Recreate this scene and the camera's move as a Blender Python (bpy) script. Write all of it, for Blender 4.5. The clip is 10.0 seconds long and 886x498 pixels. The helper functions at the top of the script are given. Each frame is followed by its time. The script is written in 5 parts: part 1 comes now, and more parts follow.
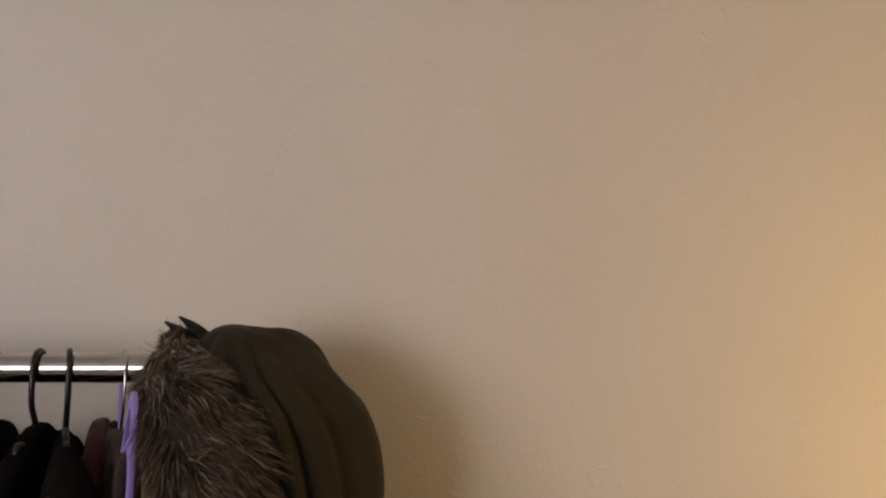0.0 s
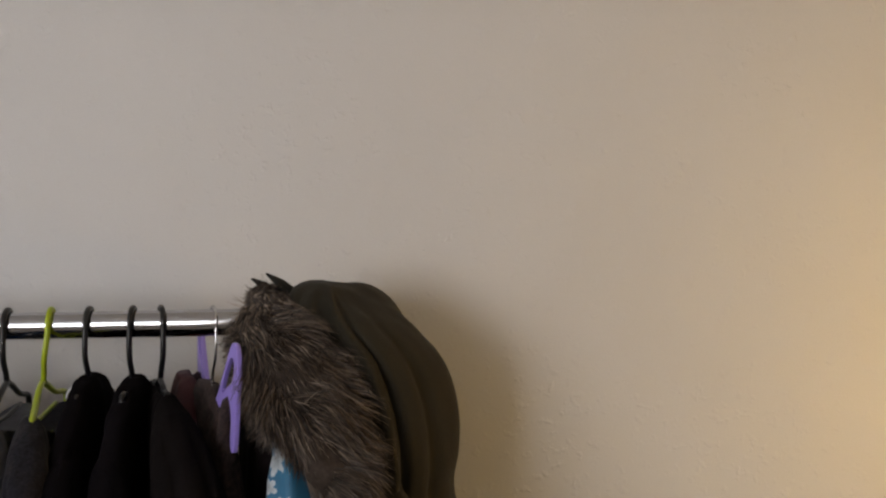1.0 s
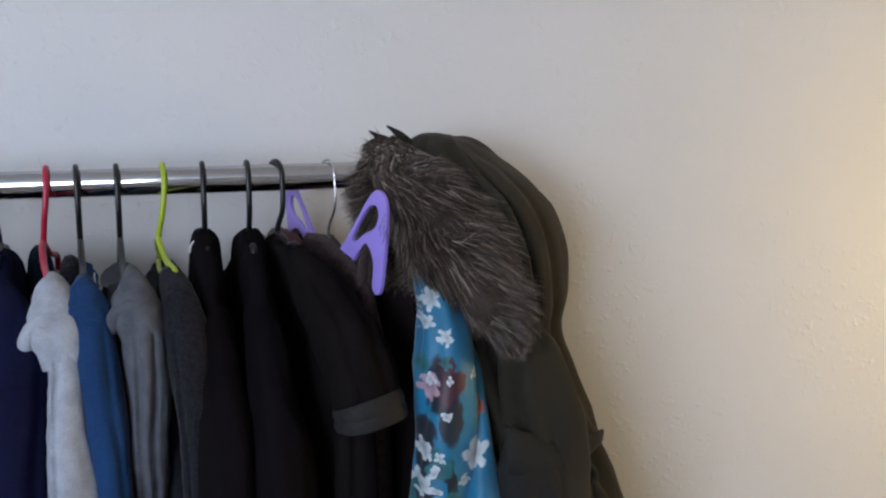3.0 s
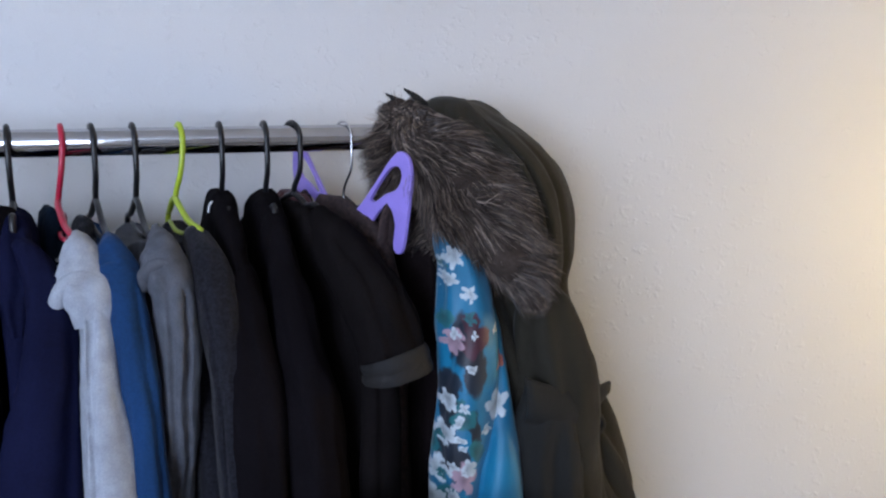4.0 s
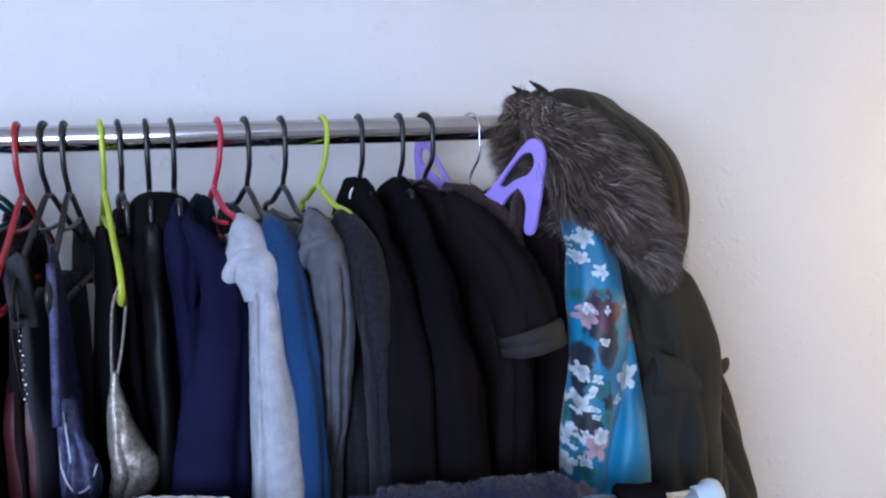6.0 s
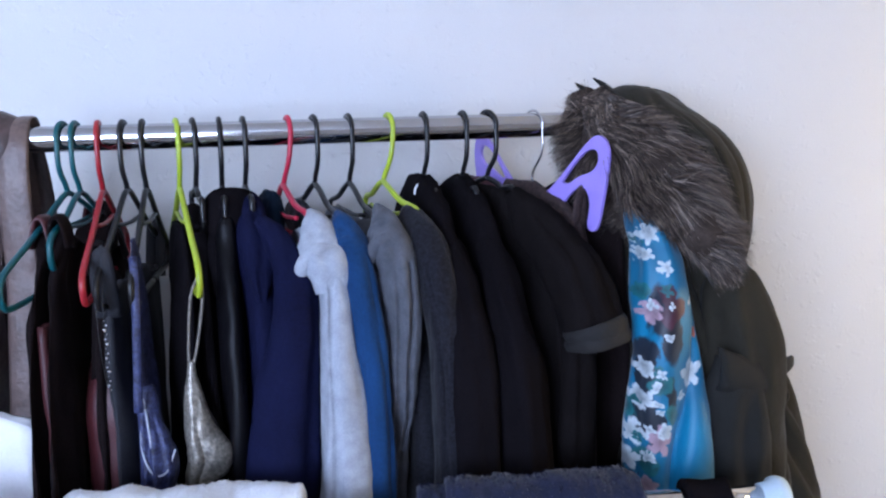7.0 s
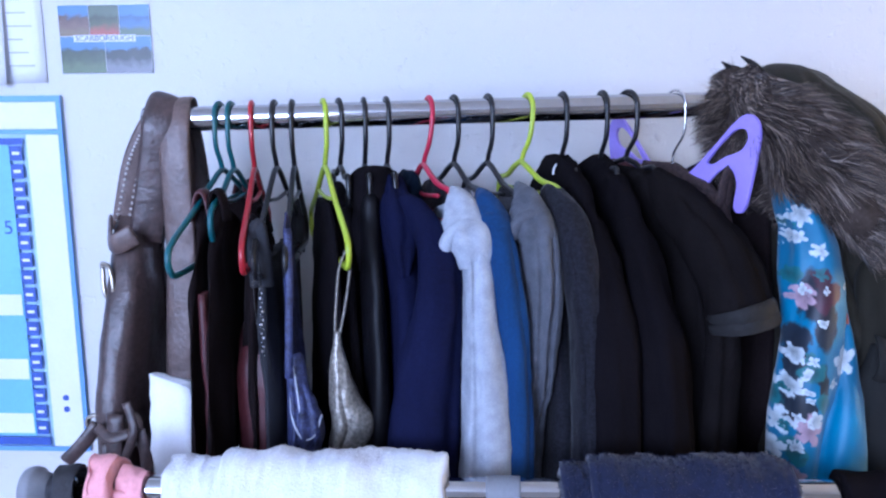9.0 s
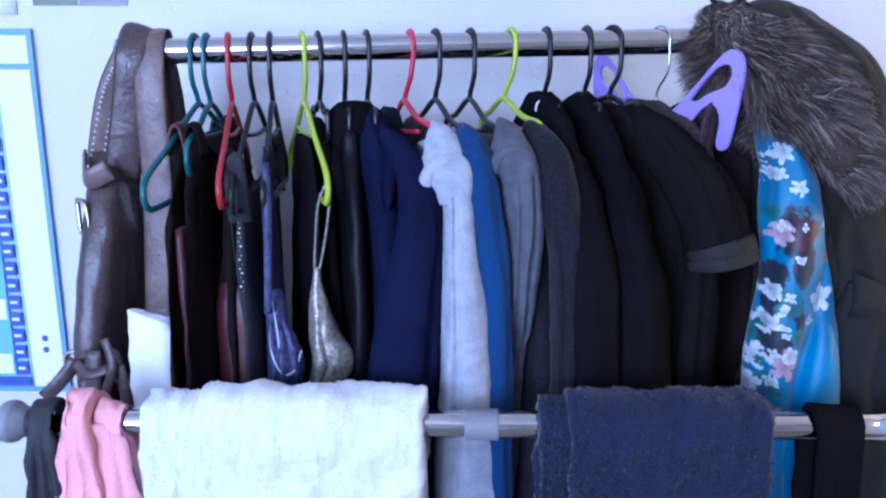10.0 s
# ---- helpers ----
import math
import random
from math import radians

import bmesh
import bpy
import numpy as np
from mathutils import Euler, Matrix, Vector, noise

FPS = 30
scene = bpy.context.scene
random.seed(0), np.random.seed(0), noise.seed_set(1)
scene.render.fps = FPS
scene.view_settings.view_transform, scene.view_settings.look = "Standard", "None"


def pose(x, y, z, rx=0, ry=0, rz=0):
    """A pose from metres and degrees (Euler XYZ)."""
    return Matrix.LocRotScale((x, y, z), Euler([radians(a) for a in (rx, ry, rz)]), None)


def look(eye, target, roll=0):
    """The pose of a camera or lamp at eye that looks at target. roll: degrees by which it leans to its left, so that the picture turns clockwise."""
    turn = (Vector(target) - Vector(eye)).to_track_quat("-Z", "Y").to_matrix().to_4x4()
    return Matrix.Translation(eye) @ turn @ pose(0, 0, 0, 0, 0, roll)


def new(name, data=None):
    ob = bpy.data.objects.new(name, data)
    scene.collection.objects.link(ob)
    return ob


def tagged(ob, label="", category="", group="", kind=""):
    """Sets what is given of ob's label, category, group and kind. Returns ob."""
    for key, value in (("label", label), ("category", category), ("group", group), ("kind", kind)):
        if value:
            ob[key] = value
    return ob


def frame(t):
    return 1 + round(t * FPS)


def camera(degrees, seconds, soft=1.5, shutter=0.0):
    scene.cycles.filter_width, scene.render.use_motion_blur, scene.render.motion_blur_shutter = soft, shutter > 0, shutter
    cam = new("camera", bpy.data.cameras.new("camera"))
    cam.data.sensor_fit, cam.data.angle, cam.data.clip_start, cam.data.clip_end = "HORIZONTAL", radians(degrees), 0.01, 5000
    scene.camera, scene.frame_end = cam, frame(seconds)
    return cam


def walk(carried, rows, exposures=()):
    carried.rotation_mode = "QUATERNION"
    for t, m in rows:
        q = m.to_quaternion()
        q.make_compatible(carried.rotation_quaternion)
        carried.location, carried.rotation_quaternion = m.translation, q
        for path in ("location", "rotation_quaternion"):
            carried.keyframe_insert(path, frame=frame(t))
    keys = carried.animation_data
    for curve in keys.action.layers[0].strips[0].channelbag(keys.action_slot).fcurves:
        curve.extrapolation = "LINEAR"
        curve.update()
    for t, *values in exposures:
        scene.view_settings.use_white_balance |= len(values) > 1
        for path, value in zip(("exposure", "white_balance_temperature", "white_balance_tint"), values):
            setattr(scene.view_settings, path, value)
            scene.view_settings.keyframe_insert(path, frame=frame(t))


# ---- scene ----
cam = camera(60.0, 10.0, soft=2.3)
PATH = [
    (0, (0.452, -1.021, 1.611), (0.352, 0.972, 1.745), 1.2),
    (0.5, (0.413, -1.073, 1.605), (0.32, 0.923, 1.692), 1.3),
    (1, (0.366, -1.083, 1.607), (0.292, 0.916, 1.629), 0.2),
    (1.5, (0.305, -1.078, 1.6), (0.272, 0.922, 1.574), -0.5),
    (2, (0.244, -1.086, 1.588), (0.243, 0.909, 1.455), -1.3),
    (2.5, (0.164, -1.107, 1.571), (0.262, 0.879, 1.363), -1.0),
    (4, (0.013, -1.139, 1.556), (0.366, 0.8, 1.215), 0.5),
    (4.5, (-0.044, -1.149, 1.547), (0.353, 0.778, 1.186), 0.5),
    (5, (-0.066, -1.161, 1.537), (0.289, 0.779, 1.203), 0.6),
    (5.5, (-0.088, -1.173, 1.531), (0.219, 0.779, 1.22), 0.2),
    (7, (-0.135, -1.195, 1.534), (0.014, 0.772, 1.208), -0.4),
    (7.5, (-0.157, -1.198, 1.527), (-0.057, 0.774, 1.208), -0.1),
    (8, (-0.173, -1.2, 1.532), (-0.152, 0.776, 1.229), -0.2),
    (8.5, (-0.187, -1.202, 1.525), (-0.238, 0.775, 1.228), -0.4),
    (9, (-0.192, -1.205, 1.513), (-0.284, 0.765, 1.181), -0.4),
    (9.5, (-0.191, -1.207, 1.505), (-0.274, 0.756, 1.133), -0.5),
    (10, (-0.187, -1.203, 1.491), (-0.239, 0.746, 1.042), 0.1),
]
walk(cam, [(t, look(eye, target, roll)) for t, eye, target, roll in PATH], exposures=[
    (0.0, -0.62, 9600, 25), (1.0, -0.48, 8150, 17), (2.0, -0.27, 7000, 14), (2.7, -0.08, 6450, 14), (4.0, 0.17, 5800, 16), (5.0, 0.33, 5600, 18),
    (7.5, 0.59, 5380, 20), (9.0, 0.68, 5040, 24), (10.0, 0.74, 4780, 27)])

# ---- light ----
world = bpy.data.worlds.new("world")
scene.world = world
world.use_nodes = True
wn = world.node_tree.nodes
sky = wn.new("ShaderNodeTexSky")
sky.sky_type = "NISHITA"
sky.sun_disc = False
sky.sun_elevation, sky.sun_rotation = radians(35), radians(200)
world.node_tree.links.new(sky.outputs[0], wn["Background"].inputs[0])
wn["Background"].inputs[1].default_value = 0.12


def area_lamp(name, m, sx, sy, watts, colour):
    d = bpy.data.lights.new(name, "AREA")
    d.shape, d.size, d.size_y, d.energy, d.color = "RECTANGLE", sx, sy, watts, colour
    ob = new(name, d)
    ob.matrix_world = m
    return ob


# daylight entering by the window behind and to the side of the rack
area_lamp("window_light", look((-1.43, -3.12, 1.72), (-0.35, 0.0, 1.3)), 1.55, 1.2, 58, (0.70, 0.83, 1.0))
# ---- materials ----


def material(name, base, rough=0.8, metal=0.0, var=0.15, scale=12.0, bump=0.2, bump_scale=300.0, sheen=0.0, second=None, spec=0.5, coarse=0.0):
    m = bpy.data.materials.new(name)
    m.use_nodes = True
    t = m.node_tree
    n, l = t.nodes, t.links
    b = n["Principled BSDF"]
    b.inputs["Roughness"].default_value = rough
    b.inputs["Metallic"].default_value = metal
    b.inputs["Specular IOR Level"].default_value = spec
    if sheen:
        b.inputs["Sheen Weight"].default_value = sheen
        b.inputs["Sheen Roughness"].default_value = 0.4
    co = n.new("ShaderNodeTexCoord")
    n1 = n.new("ShaderNodeTexNoise")
    n1.inputs["Scale"].default_value, n1.inputs["Detail"].default_value = scale, 6.0
    l.new(co.outputs["Object"], n1.inputs["Vector"])
    n2 = n.new("ShaderNodeTexNoise")
    n2.inputs["Scale"].default_value, n2.inputs["Detail"].default_value = bump_scale, 3.0
    l.new(co.outputs["Object"], n2.inputs["Vector"])
    mixf = n.new("ShaderNodeMath")
    mixf.operation = "MULTIPLY_ADD"
    mixf.inputs[1].default_value, mixf.inputs[2].default_value = 0.45, 0.0
    l.new(n2.outputs["Fac"], mixf.inputs[0])
    add = n.new("ShaderNodeMath")
    add.operation = "MULTIPLY_ADD"
    add.inputs[1].default_value = 0.55
    l.new(n1.outputs["Fac"], add.inputs[0])
    l.new(mixf.outputs[0], add.inputs[2])
    ramp = n.new("ShaderNodeValToRGB")
    a = [c * (1 - var) for c in base]
    z = second or [min(1, c * (1 + var)) for c in base]
    ramp.color_ramp.elements[0].position, ramp.color_ramp.elements[0].color = 0.35, (*a, 1)
    ramp.color_ramp.elements[1].position, ramp.color_ramp.elements[1].color = 0.65, (*z, 1)
    l.new(add.outputs[0], ramp.inputs[0])
    l.new(ramp.outputs[0], b.inputs["Base Color"])
    if bump:
        bp = n.new("ShaderNodeBump")
        bp.inputs["Strength"].default_value, bp.inputs["Distance"].default_value = bump, 0.001
        l.new(n2.outputs["Fac"], bp.inputs["Height"])
        if coarse:
            bq = n.new("ShaderNodeBump")
            bq.inputs["Strength"].default_value, bq.inputs["Distance"].default_value = coarse, 0.006
            n3 = n.new("ShaderNodeTexNoise")
            n3.inputs["Scale"].default_value, n3.inputs["Detail"].default_value = 26.0, 3.0
            l.new(co.outputs["Object"], n3.inputs["Vector"])
            l.new(n3.outputs["Fac"], bq.inputs["Height"])
            l.new(bq.outputs[0], bp.inputs["Normal"])
        l.new(bp.outputs[0], b.inputs["Normal"])
    return m


def wall_material():
    m = material("wall_paint", (0.63, 0.62, 0.61), 0.62, var=0.035, scale=3.0, bump=0.25, bump_scale=420)
    t = m.node_tree
    n, l = t.nodes, t.links
    co = n.new("ShaderNodeTexCoord")
    warp = n.new("ShaderNodeTexNoise")
    warp.inputs["Scale"].default_value = 60.0
    l.new(co.outputs["Object"], warp.inputs["Vector"])
    mixv = n.new("ShaderNodeMix")
    mixv.data_type = "VECTOR"
    mixv.inputs[0].default_value = 0.02
    l.new(co.outputs["Object"], mixv.inputs[4])
    l.new(warp.outputs["Color"], mixv.inputs[5])
    v = n.new("ShaderNodeTexNoise")
    v.inputs["Scale"].default_value, v.inputs["Detail"].default_value = 95.0, 1.2
    l.new(mixv.outputs[1], v.inputs["Vector"])
    big = n.new("ShaderNodeTexNoise")
    big.inputs["Scale"].default_value, big.inputs["Detail"].default_value = 34.0, 4.0
    l.new(co.outputs["Object"], big.inputs["Vector"])
    # lumps only here and there
    r = n.new("ShaderNodeValToRGB")
    r.color_ramp.elements[0].position, r.color_ramp.elements[0].color = 0.50, (0, 0, 0, 1)
    r.color_ramp.elements[1].position, r.color_ramp.elements[1].color = 0.82, (1, 1, 1, 1)
    l.new(v.outputs["Fac"], r.inputs[0])
    r2 = n.new("ShaderNodeValToRGB")
    r2.color_ramp.elements[0].position, r2.color_ramp.elements[1].position = 0.47, 0.62
    l.new(big.outputs["Fac"], r2.inputs[0])
    mul = n.new("ShaderNodeMath")
    mul.operation = "MULTIPLY"
    l.new(r.outputs[0], mul.inputs[0])
    l.new(r2.outputs[0], mul.inputs[1])
    add = n.new("ShaderNodeMath")
    add.operation = "MULTIPLY_ADD"
    add.inputs[1].default_value = 0.35
    l.new(big.outputs["Fac"], add.inputs[0])
    l.new(mul.outputs[0], add.inputs[2])
    bq = n.new("ShaderNodeBump")
    bq.inputs["Strength"].default_value, bq.inputs["Distance"].default_value = 0.34, 0.004
    l.new(add.outputs[0], bq.inputs["Height"])
    old = [x for x in n if x.bl_idname == "ShaderNodeBump" and x != bq][0]
    l.new(bq.outputs[0], old.inputs["Normal"])
    return m


# the print of the kimono: across, down, radius, petals, colour, tall, turn
LEAF, PLUM, PALE, PINK = (0.010, 0.13, 0.15), (0.055, 0.006, 0.022), (0.52, 0.58, 0.62), (0.42, 0.28, 0.34)
NIGHT, CORAL = (0.006, 0.014, 0.030), (0.48, 0.13, 0.09)
PRINT = (
    (0.066, -0.250, 0.022, 2, NIGHT, 2.2, 0.3), (0.046, -0.300, 0.015, 2, NIGHT, 2.4, 0.0), (0.050, -0.365, 0.018, 2, NIGHT, 2.2, 0.5), (0.070, -0.330, 0.010, 2, NIGHT, 2.5, 0.2),
    (0.060, -0.318, 0.014, 2, LEAF, 1.2, 0.9), (0.046, -0.411, 0.015, 2, LEAF, 1.2, 0.4), (0.044, -0.214, 0.010, 2, LEAF, 1.0, 1.2), (0.074, -0.354, 0.012, 2, LEAF, 1.3, 2.0), (0.030, -0.352, 0.010, 2, LEAF, 1.4, 0.1),
    (0.071, -0.228, 0.017, 3, PLUM, 1.5, 0.2), (0.066, -0.262, 0.009, 3, PALE, 0.7, 0.5),
    (0.055, -0.150, 0.011, 5, PALE, 1.2, 0.2), (0.050, -0.172, 0.008, 5, PALE, 1.0, 0.9), (0.068, -0.186, 0.009, 5, PALE, 1.1, 0.4), (0.078, -0.150, 0.005, 5, PALE, 1.0, 0.0),
    (0.050, -0.236, 0.013, 5, PINK, 1.1, 0.3), (0.099, -0.309, 0.016, 5, PALE, 1.2, 0.1), (0.085, -0.334, 0.007, 4, PALE, 1.0, 0.7),
    (0.044, -0.300, 0.010, 5, PALE, 1.2, 0.8), (0.041, -0.336, 0.013, 5, PALE, 1.1, 0.2), (0.058, -0.384, 0.018, 5, PINK, 1.1, 0.6), (0.064, -0.372, 0.010, 5, PALE, 1.0, 0.1),
    (0.033, -0.380, 0.014, 5, PALE, 1.2, 0.5), (0.029, -0.414, 0.014, 5, PALE, 1.1, 0.0), (0.048, -0.440, 0.012, 5, PINK, 1.0, 0.0), (0.104, -0.262, 0.006, 3, CORAL, 2.0, 0.0), (0.098, -0.222, 0.005, 4, PALE, 1.5, 0.3))
spray = random.Random(12)
PRINT += tuple((u + spray.gauss(0, 0.009), v + spray.gauss(0, 0.013), spray.uniform(0.003, 0.0065), spray.choice((2, 4, 5)), c, spray.uniform(0.8, 1.6), spray.uniform(0, 3)) for u, v in ((0.056, -0.16), (0.05, -0.225), (0.045, -0.31), (0.052, -0.34), (0.05, -0.385), (0.036, -0.41)) for c in (PALE, LEAF, PALE))


def floral_material(turn):
    """Turquoise satin printed with sprays of pale and plum blossoms among dark leaves."""
    m = bpy.data.materials.new("floral_satin")
    m.use_nodes = True
    n, l = m.node_tree.nodes, m.node_tree.links
    b = n["Principled BSDF"]
    b.inputs["Roughness"].default_value = 0.5
    b.inputs["Sheen Weight"].default_value = 0.2

    def calc(op, a, c=None, clamp=False):
        x = n.new("ShaderNodeMath")
        x.operation, x.use_clamp = op, clamp
        for i, v in enumerate((a, c)):
            if isinstance(v, (int, float)):
                x.inputs[i].default_value = v
            elif v is not None:
                l.new(v, x.inputs[i])
        return x.outputs[0]

    co = n.new("ShaderNodeTexCoord")
    sep = n.new("ShaderNodeSeparateXYZ")
    l.new(co.outputs["Object"], sep.inputs[0])
    nz = n.new("ShaderNodeTexNoise")
    nz.inputs["Scale"].default_value, nz.inputs["Detail"].default_value = 75.0, 3.0
    l.new(co.outputs["Object"], nz.inputs["Vector"])
    jit = n.new("ShaderNodeSeparateXYZ")
    l.new(nz.outputs["Color"], jit.inputs[0])
    across = calc("ADD", calc("MULTIPLY", sep.outputs["X"], math.cos(turn)), calc("MULTIPLY", sep.outputs["Y"], -math.sin(turn)))
    across = calc("ADD", across, calc("MULTIPLY", calc("SUBTRACT", jit.outputs[0], 0.5), 0.015))
    down = calc("ADD", sep.outputs["Z"], calc("MULTIPLY", calc("SUBTRACT", jit.outputs[1], 0.5), 0.015))
    ground = n.new("ShaderNodeTexNoise")
    ground.inputs["Scale"].default_value = 14.0
    l.new(co.outputs["Object"], ground.inputs["Vector"])
    gr = n.new("ShaderNodeValToRGB")
    gr.color_ramp.elements[0].position, gr.color_ramp.elements[0].color = 0.40, (0.003, 0.115, 0.225, 1)
    gr.color_ramp.elements[1].position, gr.color_ramp.elements[1].color = 0.62, (0.004, 0.17, 0.315, 1)
    l.new(ground.outputs["Fac"], gr.inputs[0])
    last = gr.outputs[0]
    for u0, v0, size, petals, colour, tall, spin in PRINT:
        du = calc("DIVIDE", calc("SUBTRACT", across, u0), size)
        dv = calc("DIVIDE", calc("SUBTRACT", down, v0), size * tall)
        far = calc("SQRT", calc("ADD", calc("MULTIPLY", du, du), calc("MULTIPLY", dv, dv)))
        petal = calc("ABSOLUTE", calc("COSINE", calc("ADD", calc("MULTIPLY", calc("ARCTAN2", du, dv), petals / 2), spin * petals)))
        rim = calc("ADD", calc("MULTIPLY", petal, 0.48), 0.56)
        fac = calc("MULTIPLY", calc("SUBTRACT", rim, far), 7.0, True)
        heart = n.new("ShaderNodeMix")
        heart.data_type = "RGBA"
        l.new(calc("MULTIPLY", far, 1.3, True), heart.inputs[0])
        heart.inputs[6].default_value = (*(0.45 * c for c in colour), 1)
        heart.inputs[7].default_value = (*colour, 1)
        mx = n.new("ShaderNodeMix")
        mx.data_type = "RGBA"
        l.new(fac, mx.inputs[0])
        l.new(last, mx.inputs[6])
        l.new(heart.outputs[2], mx.inputs[7])
        last = mx.outputs[2]
    l.new(last, b.inputs["Base Color"])
    return m


M_WALL = wall_material()
M_CEIL = material("ceiling_paint", (0.78, 0.77, 0.75), 0.8, var=0.03)
M_CARPET = material("carpet", (0.22, 0.19, 0.16), 0.95, var=0.3, scale=40, bump=0.8, bump_scale=500)
M_SKIRT = material("gloss_paint", (0.75, 0.74, 0.7), 0.35, var=0.03)
M_CHROME = material("chrome", (0.50, 0.50, 0.52), 0.07, metal=1.0, var=0.05, scale=30, bump=0.03, bump_scale=90)
M_STEEL = material("steel_wire", (0.62, 0.62, 0.64), 0.22, metal=1.0, var=0.05)
M_BRASS = material("aged_metal", (0.45, 0.40, 0.34), 0.3, metal=1.0, var=0.2)
M_GREYPL = material("grey_plastic", (0.20, 0.205, 0.225), 0.5, var=0.08, bump=0.1)
M_PALEPL = material("pale_plastic", (0.50, 0.60, 0.68), 0.45, var=0.06, bump=0.1)
M_BLACKPL = material("black_plastic", (0.006, 0.006, 0.0075), 0.32, var=0.15, bump=0.08)
M_REDPL = material("red_plastic", (0.43, 0.014, 0.045), 0.32, var=0.1, bump=0.08)
M_DKREDPL = material("dark_red_plastic", (0.33, 0.014, 0.022), 0.3, var=0.1, bump=0.08)
M_LIMEPL = material("lime_plastic", (0.38, 0.48, 0.025), 0.34, var=0.1, bump=0.08)
M_TEALPL = material("teal_plastic", (0.006, 0.085, 0.10), 0.32, var=0.1, bump=0.08)
M_PURPLE = material("purple_plastic", (0.34, 0.25, 0.74), 0.42, var=0.06, bump=0.08)
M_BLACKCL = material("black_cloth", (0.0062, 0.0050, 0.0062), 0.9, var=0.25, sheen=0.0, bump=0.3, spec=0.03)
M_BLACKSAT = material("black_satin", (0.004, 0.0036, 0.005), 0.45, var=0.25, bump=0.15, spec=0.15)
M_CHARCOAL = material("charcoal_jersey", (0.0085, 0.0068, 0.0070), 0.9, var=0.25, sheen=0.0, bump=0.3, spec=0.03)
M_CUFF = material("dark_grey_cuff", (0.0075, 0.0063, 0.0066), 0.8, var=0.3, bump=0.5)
M_NAVY = material("navy_cloth", (0.0075, 0.0085, 0.029), 0.85, var=0.25, sheen=0.0, bump=0.3, spec=0.03)
M_GREYHOOD = material("pale_grey_marl", (0.33, 0.35, 0.395), 0.92, var=0.2, scale=60, bump=0.35, bump_scale=700, sheen=0.1, spec=0.2, coarse=0.25)
M_NAVYLIN = material("navy_lining", (0.006, 0.014, 0.030), 0.8, var=0.2, spec=0.1)
M_BLUEHOOD = material("blue_fleece", (0.009, 0.038, 0.115), 0.92, var=0.2, bump=0.35, sheen=0.1, spec=0.2, coarse=0.25)
M_GREYMID = material("mid_grey_marl", (0.085, 0.089, 0.106), 0.92, var=0.25, scale=60, bump=0.35, bump_scale=700, sheen=0.08, spec=0.2, coarse=0.25)
M_GREYDK = material("dark_grey_marl", (0.0110, 0.0106, 0.0152), 0.92, var=0.75, scale=260, bump=0.6, bump_scale=600, sheen=0.1, spec=0.2, coarse=0.2)
M_BROWNCL = material("brown_lace", (0.032, 0.017, 0.016), 0.85, var=0.6, scale=120, bump=0.8, bump_scale=240)
M_MAROON = material("maroon_cloth", (0.055, 0.008, 0.012), 0.85, var=0.25, bump=0.3, sheen=0.08)
M_WINE = material("wine_satin", (0.062, 0.011, 0.013), 0.5, var=0.2, bump=0.2)
M_VEST = material("brown_black_jersey", (0.0105, 0.0070, 0.0072), 0.8, var=0.3, bump=0.3, sheen=0.03, spec=0.03)
M_GREYVEST = material("slate_jersey", (0.018, 0.018, 0.023), 0.85, var=0.25, bump=0.3)
M_BLUEPR = material("blue_print_satin", (0.003, 0.004, 0.03), 0.58, var=0.3, scale=110, bump=0.3, second=(0.055, 0.065, 0.17))
M_SEQUIN = material("silver_sequin", (0.30, 0.27, 0.23), 0.38, metal=0.45, var=0.5, scale=190, bump=0.9, bump_scale=260)
M_FLORAL = floral_material(radians(28))
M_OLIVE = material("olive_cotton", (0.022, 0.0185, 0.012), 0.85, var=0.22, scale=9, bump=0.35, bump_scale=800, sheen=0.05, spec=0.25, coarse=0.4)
# lining colour, also painted as shade on the flap and the panel below it
M_OLIVEDK = material("dark_olive_lining_and_shade", (0.0065, 0.0060, 0.0050), 0.9, var=0.2)
M_FURDK = material("fur_skin", (0.046, 0.034, 0.028), 0.9, var=0.4, scale=60, spec=0.05)
M_HAIR = bpy.data.materials.new("fur_hair")
M_HAIR.use_nodes = True
hn = M_HAIR.node_tree.nodes
hg, hr = hn.new("ShaderNodeNewGeometry"), hn.new("ShaderNodeValToRGB")
hr.color_ramp.elements[0].position, hr.color_ramp.elements[0].color = 0.25, (0.026, 0.018, 0.015, 1)
hr.color_ramp.elements[1].position, hr.color_ramp.elements[1].color = 1.0, (0.40, 0.31, 0.25, 1)
he = hr.color_ramp.elements.new(0.72)
he.color = (0.095, 0.066, 0.049, 1)
M_HAIR.node_tree.links.new(hg.outputs["Random Per Island"], hr.inputs[0])
M_HAIR.node_tree.links.new(hr.outputs[0], hn["Principled BSDF"].inputs["Base Color"])
hn["Principled BSDF"].inputs["Roughness"].default_value = 0.5
M_LEATHER = material("brown_leather", (0.062, 0.040, 0.037), 0.38, var=0.4, scale=30, bump=0.7, bump_scale=170, coarse=0.6)
M_LEATHERLT = material("tan_leather", (0.125, 0.085, 0.074), 0.42, var=0.3, scale=30, bump=0.6, bump_scale=170, coarse=0.6)
M_STITCH = material("pale_studs", (0.62, 0.58, 0.56), 0.4, var=0.1)
M_PALECL = material("pale_edging", (0.42, 0.44, 0.52), 0.7, var=0.2, bump=0.3)
M_WHITECL = material("white_cotton", (0.78, 0.78, 0.80), 0.8, var=0.05, bump=0.25)
M_TOWELW = material("white_terry", (0.68, 0.69, 0.73), 0.95, var=0.08, scale=60, bump=1.0, bump_scale=420, sheen=0.2, coarse=0.15)
